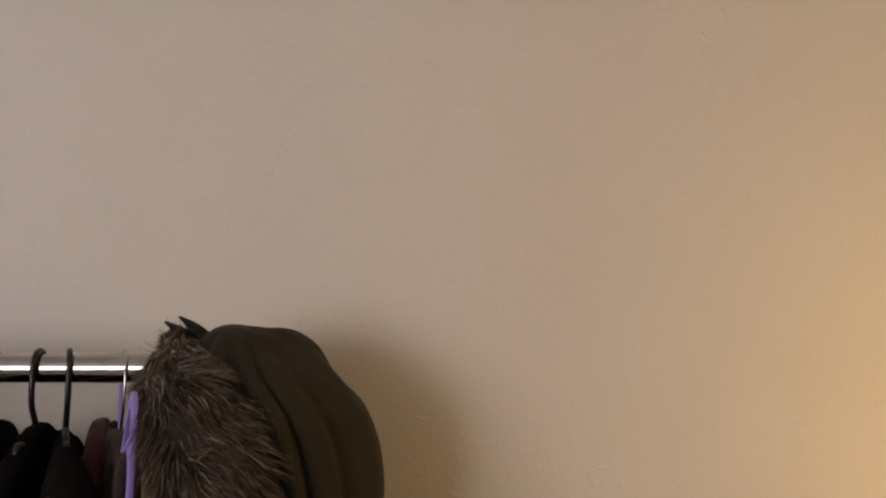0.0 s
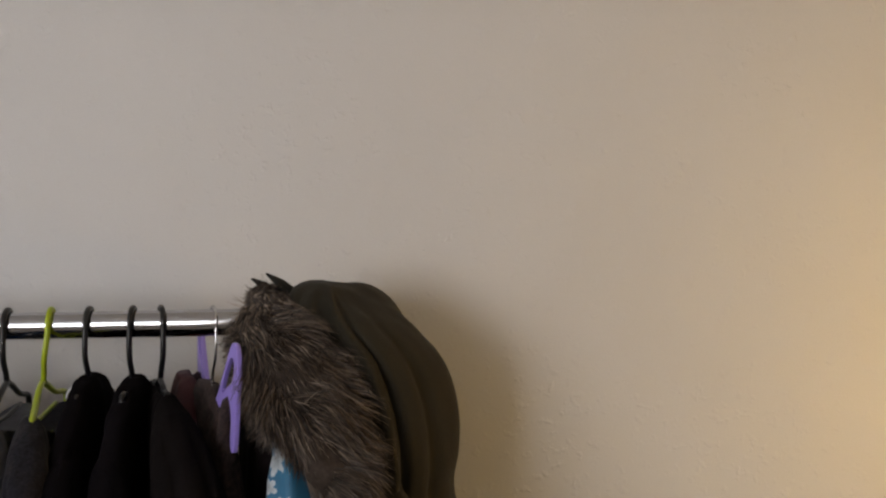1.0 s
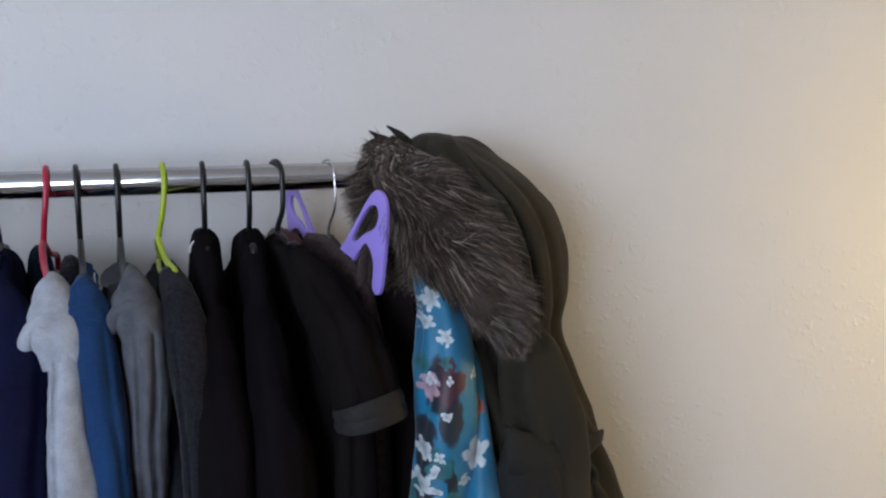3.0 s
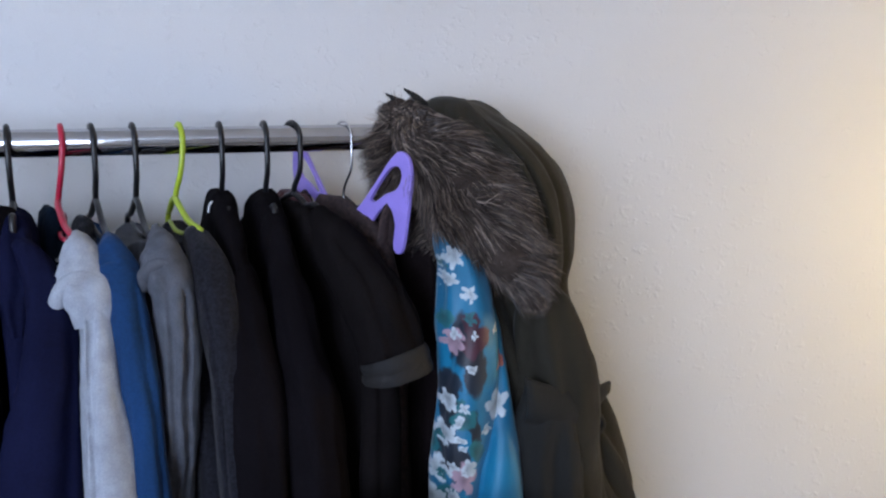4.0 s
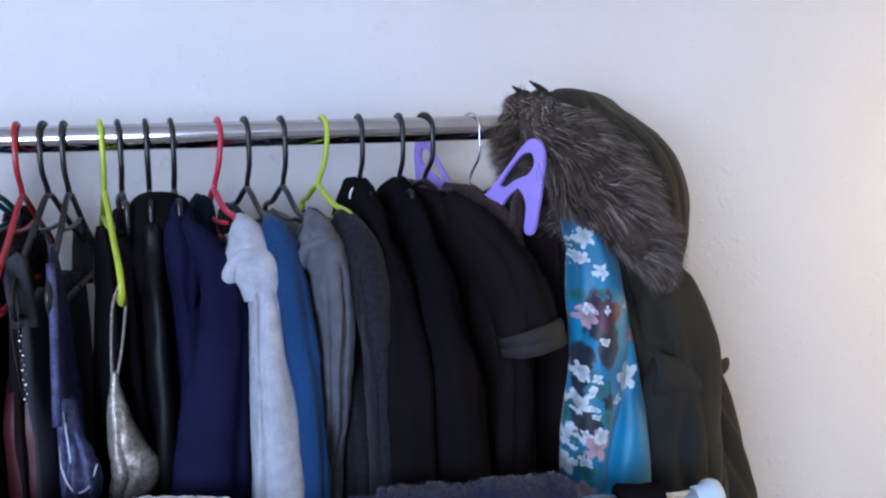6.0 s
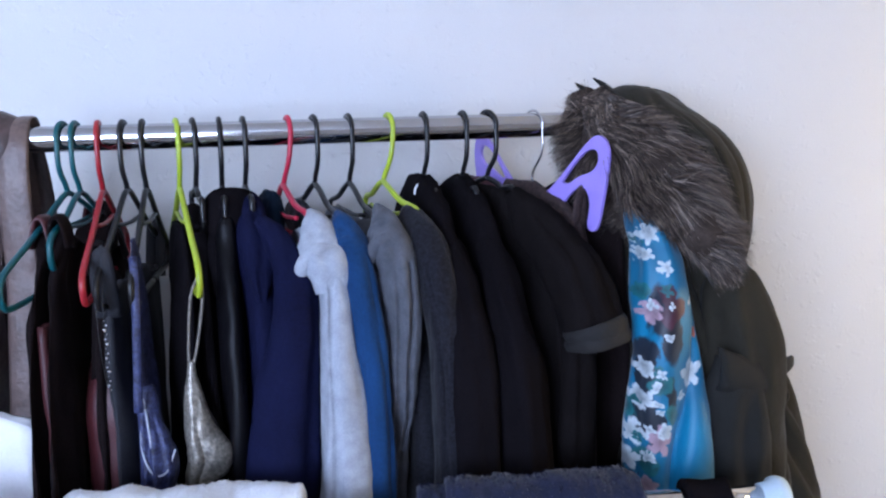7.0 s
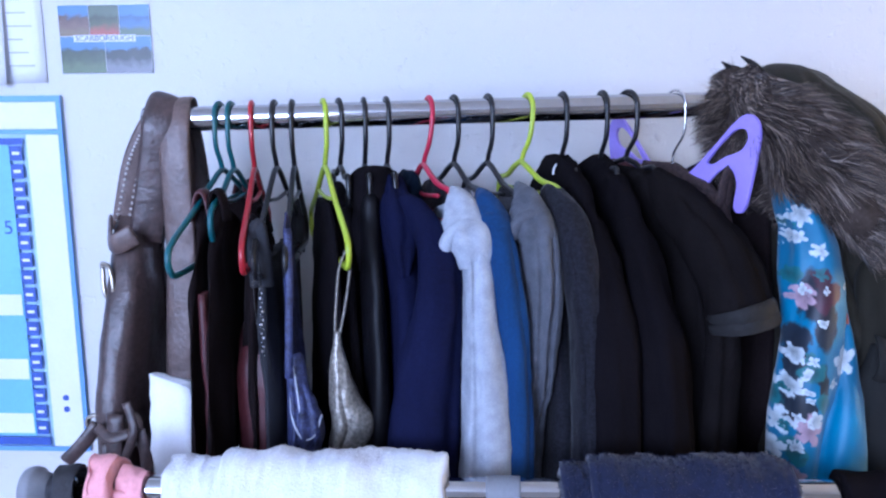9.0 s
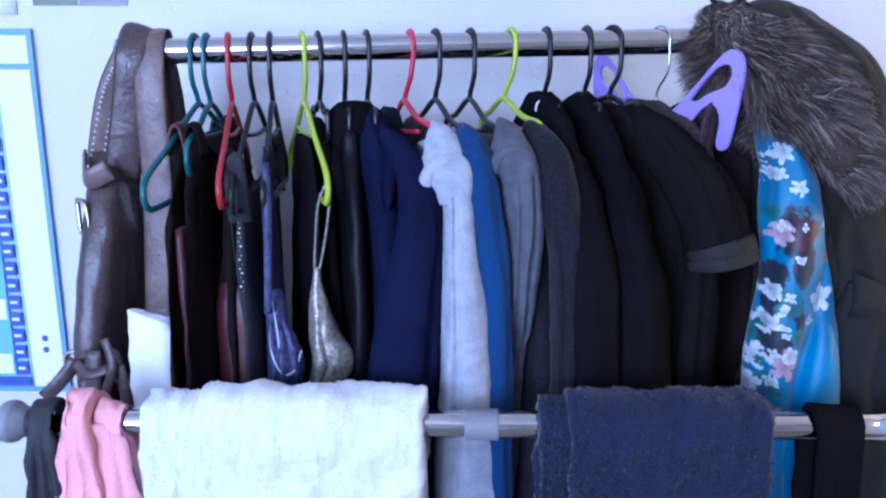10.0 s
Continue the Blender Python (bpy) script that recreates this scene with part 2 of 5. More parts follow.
M_TOWELN = material("navy_terry", (0.0056, 0.0084, 0.033), 0.95, var=0.4, scale=90, bump=1.0, bump_scale=420, sheen=0.25, coarse=0.15)
M_PINK = material("pink_jersey", (0.74, 0.33, 0.34), 0.85, var=0.1, bump=0.25, sheen=0.1)
M_BLACKLACE = material("black_lace", (0.014, 0.013, 0.016), 0.7, var=0.4, scale=90, bump=0.7)
M_PAPER = material("white_paper", (0.76, 0.77, 0.79), 0.75, var=0.03, bump=0.1)
M_INK = material("grey_ink", (0.48, 0.49, 0.54), 0.8, var=0.1, bump=0.0)
M_CALPALE = material("calendar_pale_blue", (0.40, 0.60, 0.80), 0.5, var=0.05, bump=0.0)
M_CALBLUE = material("calendar_blue", (0.17, 0.36, 0.76), 0.5, var=0.05, bump=0.0)
M_CALMID = material("calendar_mid_blue", (0.20, 0.48, 0.78), 0.5, var=0.06, bump=0.0)
M_CALDARK = material("calendar_navy", (0.05, 0.10, 0.40), 0.5, var=0.1, bump=0.0)
M_GLOW = bpy.data.materials.new("lamp_glow")
M_GLOW.use_nodes = True
M_GLOW.node_tree.nodes["Principled BSDF"].inputs["Emission Color"].default_value = (1.0, 0.70, 0.24, 1)
M_GLOW.node_tree.nodes["Principled BSDF"].inputs["Emission Strength"].default_value = 45.0
M_GLASS = bpy.data.materials.new("window_glass")
M_GLASS.use_nodes = True
M_GLASS.node_tree.nodes["Principled BSDF"].inputs["Transmission Weight"].default_value = 1.0
M_GLASS.node_tree.nodes["Principled BSDF"].inputs["Roughness"].default_value = 0.0


# ---- helpers of this scene ----


def part(name, bm, mat, parent=None, label="", smooth=True):
    me = bpy.data.meshes.new(name)
    bmesh.ops.recalc_face_normals(bm, faces=bm.faces)
    bm.to_mesh(me)
    bm.free()
    if smooth:
        me.polygons.foreach_set("use_smooth", [True] * len(me.polygons))
    me.materials.append(mat)
    ob = new(name, me)
    if parent:
        ob.parent = parent
    if label:
        ob["label"] = label
    return ob


def thing(name, m, label, category, group=""):
    ob = new(name)
    ob.matrix_world = m
    ob.empty_display_size = 0.05
    return tagged(ob, label, category, group)


def box(bm, lo, hi, bevel=0.0):
    r = bmesh.ops.create_cube(bm, size=1.0)
    for v in r["verts"]:
        v.co = Vector([(a + b) / 2 + c * (b - a) for a, b, c in zip(lo, hi, v.co)])
    if bevel:
        es = list({e for v in r["verts"] for e in v.link_edges})
        bmesh.ops.bevel(bm, geom=es, offset=bevel, segments=2, affect="EDGES")
    return bm


def spline(pts, n=8):
    """Catmull-Rom through points of any dimension."""
    p = [np.array(q, float) for q in pts]
    p = [2 * p[0] - p[1]] + p + [2 * p[-1] - p[-2]]
    out = []
    for i in range(1, len(p) - 2):
        for k in range(n):
            t = k / n
            out.append(0.5 * (2 * p[i] + (p[i + 1] - p[i - 1]) * t + (2 * p[i - 1] - 5 * p[i] + 4 * p[i + 1] - p[i + 2]) * t * t + (3 * p[i] - p[i - 1] - 3 * p[i + 1] + p[i + 2]) * t ** 3))
    out.append(p[-2])
    return out


def loft(bm, rings, caps=True, closed=True):
    vs = [[bm.verts.new(p) for p in r] for r in rings]
    n = len(vs[0])
    for a, b in zip(vs, vs[1:]):
        for i in range(n if closed else n - 1):
            j = (i + 1) % n
            bm.faces.new((a[i], a[j], b[j], b[i]))
    if caps and closed:
        bm.faces.new(vs[0][::-1])
        bm.faces.new(vs[-1])
    return bm


def tube(bm, pts, rad, seg=10, n=6, caps=True, wide=1.0, axis=(1, 0, 0)):
    """A round or, with wide, flattened tube along a smooth path; rad: one radius or one a point."""
    rr = [rad] * len(pts) if not hasattr(rad, "__len__") else rad
    line = spline([(*p, r) for p, r in zip(pts, rr)], n)
    rings, side = [], Vector(axis)
    for i, q in enumerate(line):
        a, b = line[max(0, i - 1)][:3], line[min(len(line) - 1, i + 1)][:3]
        d = (Vector(b) - Vector(a)).normalized()
        s = side - d * side.dot(d)
        if s.length < 1e-4:
            s = d.orthogonal()
        side = s.normalized()
        up = d.cross(side)
        c = Vector(q[:3])
        r = max(q[3], 0.0004)
        rings.append([c + side * (math.cos(t) * r * wide) + up * (math.sin(t) * r) for t in (2 * math.pi * k / seg for k in range(seg))])
    return loft(bm, rings, caps)


def wobble(bm, amount, scale, seed=0.0, stretch=(1, 1, 1)):
    bm.normal_update()
    for v in bm.verts:
        p = Vector((v.co.x * stretch[0] * scale + seed, v.co.y * stretch[1] * scale, v.co.z * stretch[2] * scale + seed * 0.37))
        v.co = v.co + v.normal * (amount * noise.fractal(p, 0.9, 2.0, 3))


def curve_plate(bm, outline, holes, thick, place):
    """A flat plate with holes: outlines in two coordinates, place turns (u, v, w) into a point."""
    cu = bpy.data.curves.new("tmp", "CURVE")
    cu.dimensions, cu.fill_mode, cu.extrude, cu.bevel_depth = "2D", "BOTH", thick / 2, thick * 0.25
    for o in [outline] + holes:
        o = spline(list(o) + [o[0]], 6)[:-1]
        sp = cu.splines.new("POLY")
        sp.points.add(len(o) - 1)
        for q, pt in zip(o, sp.points):
            pt.co = (q[0], q[1], 0, 1)
        sp.use_cyclic_u = True
    ob = bpy.data.objects.new("tmp", cu)
    scene.collection.objects.link(ob)
    me = bpy.data.meshes.new_from_object(ob.evaluated_get(bpy.context.evaluated_depsgraph_get()))
    bpy.data.objects.remove(ob)
    bpy.data.curves.remove(cu)
    for v in me.vertices:
        v.co = place(v.co.x, v.co.y, v.co.z)
    bm.from_mesh(me)
    bpy.data.meshes.remove(me)
    bmesh.ops.remove_doubles(bm, verts=bm.verts, dist=1e-5)
    return bm


def text_mesh(body, size, width=1.0):
    cu = bpy.data.curves.new("tmp", "FONT")
    cu.body, cu.size, cu.align_x, cu.align_y, cu.extrude = body, size, "CENTER", "CENTER", 0.0002
    ob = bpy.data.objects.new("tmp", cu)
    scene.collection.objects.link(ob)
    me = bpy.data.meshes.new_from_object(ob.evaluated_get(bpy.context.evaluated_depsgraph_get()))
    bpy.data.objects.remove(ob)
    for v in me.vertices:
        v.co.x *= width
    return me


# ---- the room ----
W0, W1, S0, HIGH = -2.3, 2.2, -3.2, 2.4


def wall(name, lo, hi, mat=M_WALL):
    bm = box(bmesh.new(), lo, hi)
    return tagged(part(name, bm, mat, smooth=False), "white painted lumpy plaster wall", "wall", kind="structure")


wall("wall_north", (W0 - 0.12, 0, 0), (W1 + 0.12, 0.12, HIGH))
wall("wall_west", (W0 - 0.12, S0, 0), (W0, 0, HIGH))
wall("wall_east", (W1, S0, 0), (W1 + 0.12, 0, HIGH))
# south wall with a window opening
WX0, WX1, WZ0, WZ1 = -2.25, -0.6, 1.05, 2.34
bm = bmesh.new()
box(bm, (W0 - 0.12, S0 - 0.12, 0), (WX0, S0, HIGH))
box(bm, (WX1, S0 - 0.12, 0), (W1 + 0.12, S0, HIGH))
box(bm, (WX0, S0 - 0.12, 0), (WX1, S0, WZ0))
box(bm, (WX0, S0 - 0.12, WZ1), (WX1, S0, HIGH))
tagged(part("wall_south", bm, M_WALL, smooth=False), "white painted wall with a window opening", "wall", kind="structure")
tagged(part("floor", box(bmesh.new(), (W0 - 0.12, S0 - 0.12, -0.1), (W1 + 0.12, 0.12, 0)), M_CARPET, smooth=False), "brown carpeted bedroom floor", "floor", kind="structure")
tagged(part("ceiling", box(bmesh.new(), (W0 - 0.12, S0 - 0.12, HIGH), (W1 + 0.12, 0.12, HIGH + 0.1)), M_CEIL, smooth=False), "plain white ceiling", "ceiling", kind="structure")
tagged(part("baseboard", box(bmesh.new(), (W0, -0.016, 0), (W1, 0, 0.1), 0.004), M_SKIRT, smooth=False), "white gloss painted baseboard along the wall", "baseboard", kind="structure")
win = tagged(new("window_1"), "white framed bedroom window", "window", kind="structure")
bm = bmesh.new()
for lo, hi in (((WX0, S0 - 0.09, WZ0), (WX0 + 0.05, S0 - 0.03, WZ1)), ((WX1 - 0.05, S0 - 0.09, WZ0), (WX1, S0 - 0.03, WZ1)), ((WX0 + 0.05, S0 - 0.09, WZ0), (WX1 - 0.05, S0 - 0.03, WZ0 + 0.05)), ((WX0 + 0.05, S0 - 0.09, WZ1 - 0.05), (WX1 - 0.05, S0 - 0.03, WZ1)), ((-1.455, S0 - 0.085, WZ0 + 0.05), (-1.395, S0 - 0.035, WZ1 - 0.05))):
    box(bm, lo, hi, 0.004)
part("window_frame", bm, M_SKIRT, win, smooth=False)
for a, b in ((WX0 + 0.05, -1.455), (-1.395, WX1 - 0.05)):
    g = part("pane", box(bmesh.new(), (a, S0 - 0.064, WZ0 + 0.05), (b, S0 - 0.058, WZ1 - 0.05)), M_GLASS, win, smooth=False)
    g.visible_shadow = False

# standing lamp beyond the rack, whose warm light washes the wall
lamp = thing("floor_lamp", pose(1.35, -0.56, 0), "slim standing lamp with a glowing warm globe", "lamp")
bm = bmesh.new()
bmesh.ops.create_cone(bm, cap_ends=True, segments=32, radius1=0.14, radius2=0.13, depth=0.025, matrix=pose(0, 0, 0.0125))
part("base", bm, M_BLACKPL, lamp, smooth=False)
part("pole", tube(bmesh.new(), [(0, 0, 0.02), (0, 0, 0.7), (0, 0, 1.32)], 0.011), M_BLACKPL, lamp)
bm = bmesh.new()
bmesh.ops.create_uvsphere(bm, u_segments=24, v_segments=14, radius=0.09, matrix=pose(0, 0, 1.40))
part("globe", bm, M_GLOW, lamp)


# ---- the garment rack ----
def rail_y(x):
    return -0.189 + 0.047 * x


def rail_z(x):
    return 1.528 + 0.021 * x


XL, XR = -0.622, 0.245
LOW_Y, LOW_Z = -0.45, 1.127
rack = thing("garment_rack", pose(0, 0, 0), "chrome two-rail garment rack with plastic joints", "clothes rack")
part("top_rail", tube(bmesh.new(), [(XL, rail_y(XL), rail_z(XL)), (-0.2, rail_y(-0.2), rail_z(-0.2)), (XR, rail_y(XR), rail_z(XR))], 0.016, 24), M_CHROME, rack, "polished chrome rail")
part("lower_rail", tube(bmesh.new(), [(-0.655, LOW_Y, LOW_Z - 0.004), (-0.2, LOW_Y, LOW_Z), (0.275, LOW_Y, LOW_Z + 0.004)], 0.0145, 24), M_CHROME, rack, "polished chrome rail")
bm = bmesh.new()
tube(bm, [(-0.184, LOW_Y, LOW_Z), (-0.166, LOW_Y, LOW_Z), (-0.148, LOW_Y, LOW_Z)], 0.0166, 24)
part("rail_joint", bm, M_GREYPL, rack, "grey plastic joint sleeve")


def knob(bm, x, y, z, r, out):
    prof = ((0.0, 0.016), (0.012, 0.018), (0.014, r * 0.96), (0.018, r), (0.022, r), (0.027, r * 0.93), (0.030, r * 0.55), (0.031, 0.004))
    loft(bm, [[(x + out * d, y + rr * math.cos(t), z + rr * math.sin(t)) for t in (k * math.pi / 14 for k in range(28))] for d, rr in prof])
    return bm


part("end_knob", knob(bmesh.new(), -0.652, LOW_Y, LOW_Z - 0.004, 0.023, -1), M_GREYPL, rack, "grey plastic end knob")
part("end_knob", knob(bmesh.new(), 0.262, LOW_Y, LOW_Z + 0.004, 0.023, 1), M_PALEPL, rack, "pale blue plastic end knob")
for x in (-0.6, 0.225):
    y = rail_y(x)
    part("upright", tube(bmesh.new(), [(x, y, 0.06), (x, y, 0.8), (x, y, rail_z(x))], 0.0125, 16), M_CHROME, rack)
    xa = -0.585 if x < 0 else 0.20
    part("arm", tube(bmesh.new(), [(xa, LOW_Y, LOW_Z - 0.004), (xa, LOW_Y + 0.06, LOW_Z - 0.03), (x, y - 0.05, LOW_Z - 0.10), (x, y, LOW_Z - 0.12)], 0.010, 14), M_GREYPL, rack, "grey plastic bracket arm")
    part("foot", tube(bmesh.new(), [(x, -0.52, 0.05), (x, y, 0.06), (x, -0.02, 0.05)], 0.0125, 14), M_CHROME, rack)
    for yy in (-0.50, -0.04):
        bm = bmesh.new()
        bmesh.ops.create_cone(bm, cap_ends=True, segments=20, radius1=0.024, radius2=0.024, depth=0.018, matrix=pose(x, yy, 0.024, 0, 90, 0))
        part("castor", bm, M_BLACKPL, rack, smooth=False)


# ---- hangers ----
def hook_path(tip=0.024):
    r = 0.0192
    arc = [(0, r * math.cos(a), -0.022 + r * math.sin(a)) for a in (radians(d) for d in range(-15, 196, 21))]
    # the front leg swings back to the centre line
    return [(0, tip, -0.036)] + arc + [(0, -0.0195, -0.045), (0, -0.016, -0.062), (0, -0.004, -0.078), (0, 0, -0.09)]


def hanger(x, yaw, mat, label, half=0.165, drop=0.095, thick=0.0036, lean=0.0, kink=0.0):
    """A tubular plastic hanger on the top rail; the pose has its origin on top of the hook."""
    h = thing("clothes_hanger", pose(x, rail_y(x), rail_z(x) + 0.022, 0, lean, yaw), label, "hanger", "hangers on the rail")
    part("hook", tube(bmesh.new(), [(-kink * max(0.0, -p[2] - 0.03) / 0.06, p[1], p[2]) for p in hook_path()], thick * 0.9, 10, 3), mat, h)
    z0, zt = -0.088, -0.088 - drop
    bm = bmesh.new()
    for s in (-1, 1):
        tube(bm, [(-kink, 0, z0), (-kink, s * 0.02, z0 - 0.006), (-kink * 0.6, s * half * 0.55, z0 - drop * 0.50), (0, s * half * 0.93, zt + 0.014), (0, s * half, zt - 0.004), (0, s * half * 0.96, zt - 0.020), (0, s * half * 0.85, zt - 0.024), (0, s * half * 0.5, zt - 0.022), (0, 0, zt - 0.021)], thick, 10, 5)
    part("shoulder_bar", bm, mat, h)
    part("cross_bar", tube(bmesh.new(), [(-kink * 0.6, -0.062, z0 - 0.036), (-kink, 0, z0 - 0.040), (-kink * 0.6, 0.062, z0 - 0.036)], thick * 0.75, 8, 4), mat, h)
    return h


# ---- garments ----
def body(bm, levels, folds=7, depth=0.25, seed=0.0, around=72, steps=6, bend=0.0):
    """A hanging garment: levels of (z, half length, half thickness, middle along the length)."""
    lines = spline(levels, steps)
    rings = []
    for z, a, b, c in lines:
        ring = []
        t = (lines[0][0] - z) / max(1e-4, lines[0][0] - lines[-1][0])
        for k in range(around):
            g = 2 * math.pi * k / around
            f = 1 + 1.3 * depth * min(1.0, t * 2.5) * (abs(math.sin(0.5 * folds * g + seed + 2.0 * noise.noise(Vector((seed + math.cos(g), z * 5, math.sin(g)))))) - 0.6)
            cy, cx = math.cos(g), math.sin(g)
            e = 0.72
            ring.append((math.copysign(abs(cx) ** e, cx) * b * f + bend * t * t, c + math.copysign(abs(cy) ** e, cy) * a * (1 + 0.03 * (f - 1)), z))
        rings.append(ring)
    loft(bm, rings)
    wobble(bm, 0.007, 9.0, seed, (1, 1, 0.45))
    wobble(bm, 0.004, 30.0, seed + 3, (1, 1, 0.22))
    return bm


def sleeve(bm, pts, rad, seed=0.0, wide=1.0, crease=0.16, folds=4):
    line = spline([(*p, r) for p, r in zip(pts, rad)], 7)
    rings = []
    around = 30
    for i, q in enumerate(line):
        d = (Vector(line[min(len(line) - 1, i + 1)][:3]) - Vector(line[max(0, i - 1)][:3])).normalized()
        side = Vector((1, 0, 0))
        side = (side - d * side.dot(d)).normalized()
        up = d.cross(side)
        t = i / (len(line) - 1)
        ring = []
        for k in range(around):
            g = 2 * math.pi * k / around
            f = 1 + 1.5 * crease * min(1, t * 3) * (abs(math.sin(0.5 * folds * g + seed + 2.2 * noise.noise(Vector((seed + math.cos(g), q[2] * 6, 1.0 + math.sin(g)))))) - 0.6)
            ring.append(Vector(q[:3]) + side * (math.cos(g) * q[3] * wide * f) + up * (math.sin(g) * q[3] * f))
        rings.append(ring)
    loft(bm, rings)
    wobble(bm, 0.006, 11.0, seed, (1, 1, 0.5))
    wobble(bm, 0.0035, 36.0, seed + 5, (1, 1, 0.3))
    return bm


def hang_cloth(bm, pts, half, deep, creases=(), seed=0.0, around=56, steps=9, square=0.85, rough=1.0):
    """Hanging cloth along a path: half widths across it, half depths along the hanger, and long creases
    (angle, drift over the length, depth, width, where it begins, 0 to 1)."""
    line = spline([(*p, w, d) for p, w, d in zip(pts, half, deep)], steps)
    rings = []
    for i, q in enumerate(line):
        d = (Vector(line[min(len(line) - 1, i + 1)][:3]) - Vector(line[max(0, i - 1)][:3])).normalized()
        side = Vector((1, 0, 0))
        side = (side - d * side.dot(d)).normalized()
        up = d.cross(side)
        t = i / (len(line) - 1)
        ring = []
        for k in range(around):
            g = 2 * math.pi * k / around
            f = 1.0
            for a0, drift, depth, width, start in creases:
                on = min(1.0, max(0.0, (t - start) * 6))
                off = (g - a0 - drift * t - 0.25 * noise.noise(Vector((seed + a0, t * 4, 0.5))) + math.pi) % (2 * math.pi) - math.pi
                f += on * depth * (0.3 * math.exp(-((off - 2.2 * width) / (1.5 * width)) ** 2) - math.exp(-(off / width) ** 2))
            c, n = math.cos(g), math.sin(g)
            ring.append(Vector(q[:3]) + side * (math.copysign(abs(c) ** square, c) * max(q[3], 0.001) * (0.6 + 0.4 * f)) + up * (math.copysign(abs(n) ** square, n) * max(q[4], 0.001) * f))
        rings.append(ring)
    loft(bm, rings)
    wobble(bm, 0.004 * rough, 12.0, seed, (1, 1, 0.5))
    wobble(bm, 0.0022 * rough, 40.0, seed + 5, (1, 1, 0.35))
    wobble(bm, 0.0010 * rough, 110.0, seed + 9, (1, 1, 0.5))
    return bm


def garment(name, x, yaw, label, category, lean=0.0):
    return thing(name, pose(x, rail_y(x), rail_z(x) + 0.022, 0, lean, yaw), label, category, "clothes on the rail")


def top_levels(top=-0.08, bottom=-0.8, thick=0.025, neck=0.035, shoulder=0.150, slope=1.0):
    k = shoulder / 0.150
    q = slope
    return [(top, neck * 0.35, 0.007, 0), (top - 0.008, neck, 0.013, 0), (top - 0.022 * q, max(neck * 1.25, 0.066), 0.017, 0), (top - 0.046 * q, 0.100 * k, 0.019, 0), (top - 0.085 * q, 0.130 * k, thick * 0.85, 0), (top - 0.14, 0.157 * k, thick * 0.9, 0), (top - 0.24, 0.182 * k, thick, 0), (top - 0.38, 0.195 * k, thick, 0), (bottom, 0.205 * k, thick * 1.15, 0)]


def scoop(bm, half, low, high):
    """Opens the neck: cloth near the middle sinks to a hollow line."""
    for v in bm.verts:
        u = abs(v.co.y) / half
        if u < 1:
            v.co.z = min(v.co.z, low + (high - low) * u * u)
    return bm


def long_top(name, x, yaw, mat, label, category, seed, thick=0.025, shoulder=0.150, wrist=-0.68, r=(0.012, 0.021, 0.026, 0.030, 0.033, 0.036), top=-0.08, neck=0.035, bottom=-0.8, front=0.0, cuffs=True, slope=1.0, open_neck=0.0, wide=1.0, sx=0.0, arm=None, body_folds=5):
    g = garment(name, x, yaw, label, category)
    bm = body(bmesh.new(), top_levels(top, bottom, thick, neck, shoulder, slope), body_folds, 0.16, seed)
    if open_neck:
        scoop(bm, 0.092, top - open_neck, top - 0.036)
    part("body", bm, mat, g)
    if arm:
        pts, half, deep, creases = arm
        sl = part("sleeve", hang_cloth(bmesh.new(), pts, half, deep, creases, seed), mat, g)
        if cuffs:
            x1, y1, z1 = pts[-1]
            part("cuff", hang_cloth(bmesh.new(), [(x1, y1, z1 + 0.008), (x1, y1, z1 - 0.02), (x1, y1, z1 - 0.05)], [half[-1] * 0.85] * 3, [deep[-1] * 0.85] * 3, (), seed), mat, sl)
    for s in (1,) if arm else (-1, 1):
        k = shoulder / 0.150
        low = top - 0.25
        pts = [(0, s * 0.088 * k, top - 0.066), (-0.002 + sx * 0.25, s * (0.124 * k + front), top - 0.105), (-0.003 + sx * 0.5, s * (0.152 * k + front), top - 0.165), (-0.003 + sx * 0.8, s * (0.176 * k + front), low), (sx, s * (0.186 * k + front), (low + wrist) / 2), (sx, s * (0.190 * k + front), wrist)]
        sl = part("sleeve", sleeve(bmesh.new(), pts, r, seed + s, wide), mat, g)
        if cuffs:
            part("cuff", sleeve(bmesh.new(), [(sx, pts[-1][1], wrist + 0.008), (sx, pts[-1][1], wrist - 0.02), (sx, pts[-1][1], wrist - 0.05)], [r[-1] * 0.92, r[-1] * 0.8, r[-1] * 0.78], seed, 1.0, 0.05, 9), mat, sl)
    return g


def neck_lining(g, mat, top=-0.090, half=0.052, mid=0.05, lx=-0.012):
    """Dark inner collar that shows behind the open neck."""
    part("lining", hang_cloth(bmesh.new(), [(lx, mid, top), (lx, mid, top - 0.012), (lx, mid, top - 0.045), (lx, mid, top - 0.14)], [0.004, 0.012, 0.016, 0.014], [half * 0.4, half * 0.85, half * 1.1, half * 1.2], (), 2.0), mat, g, "dark inner collar")


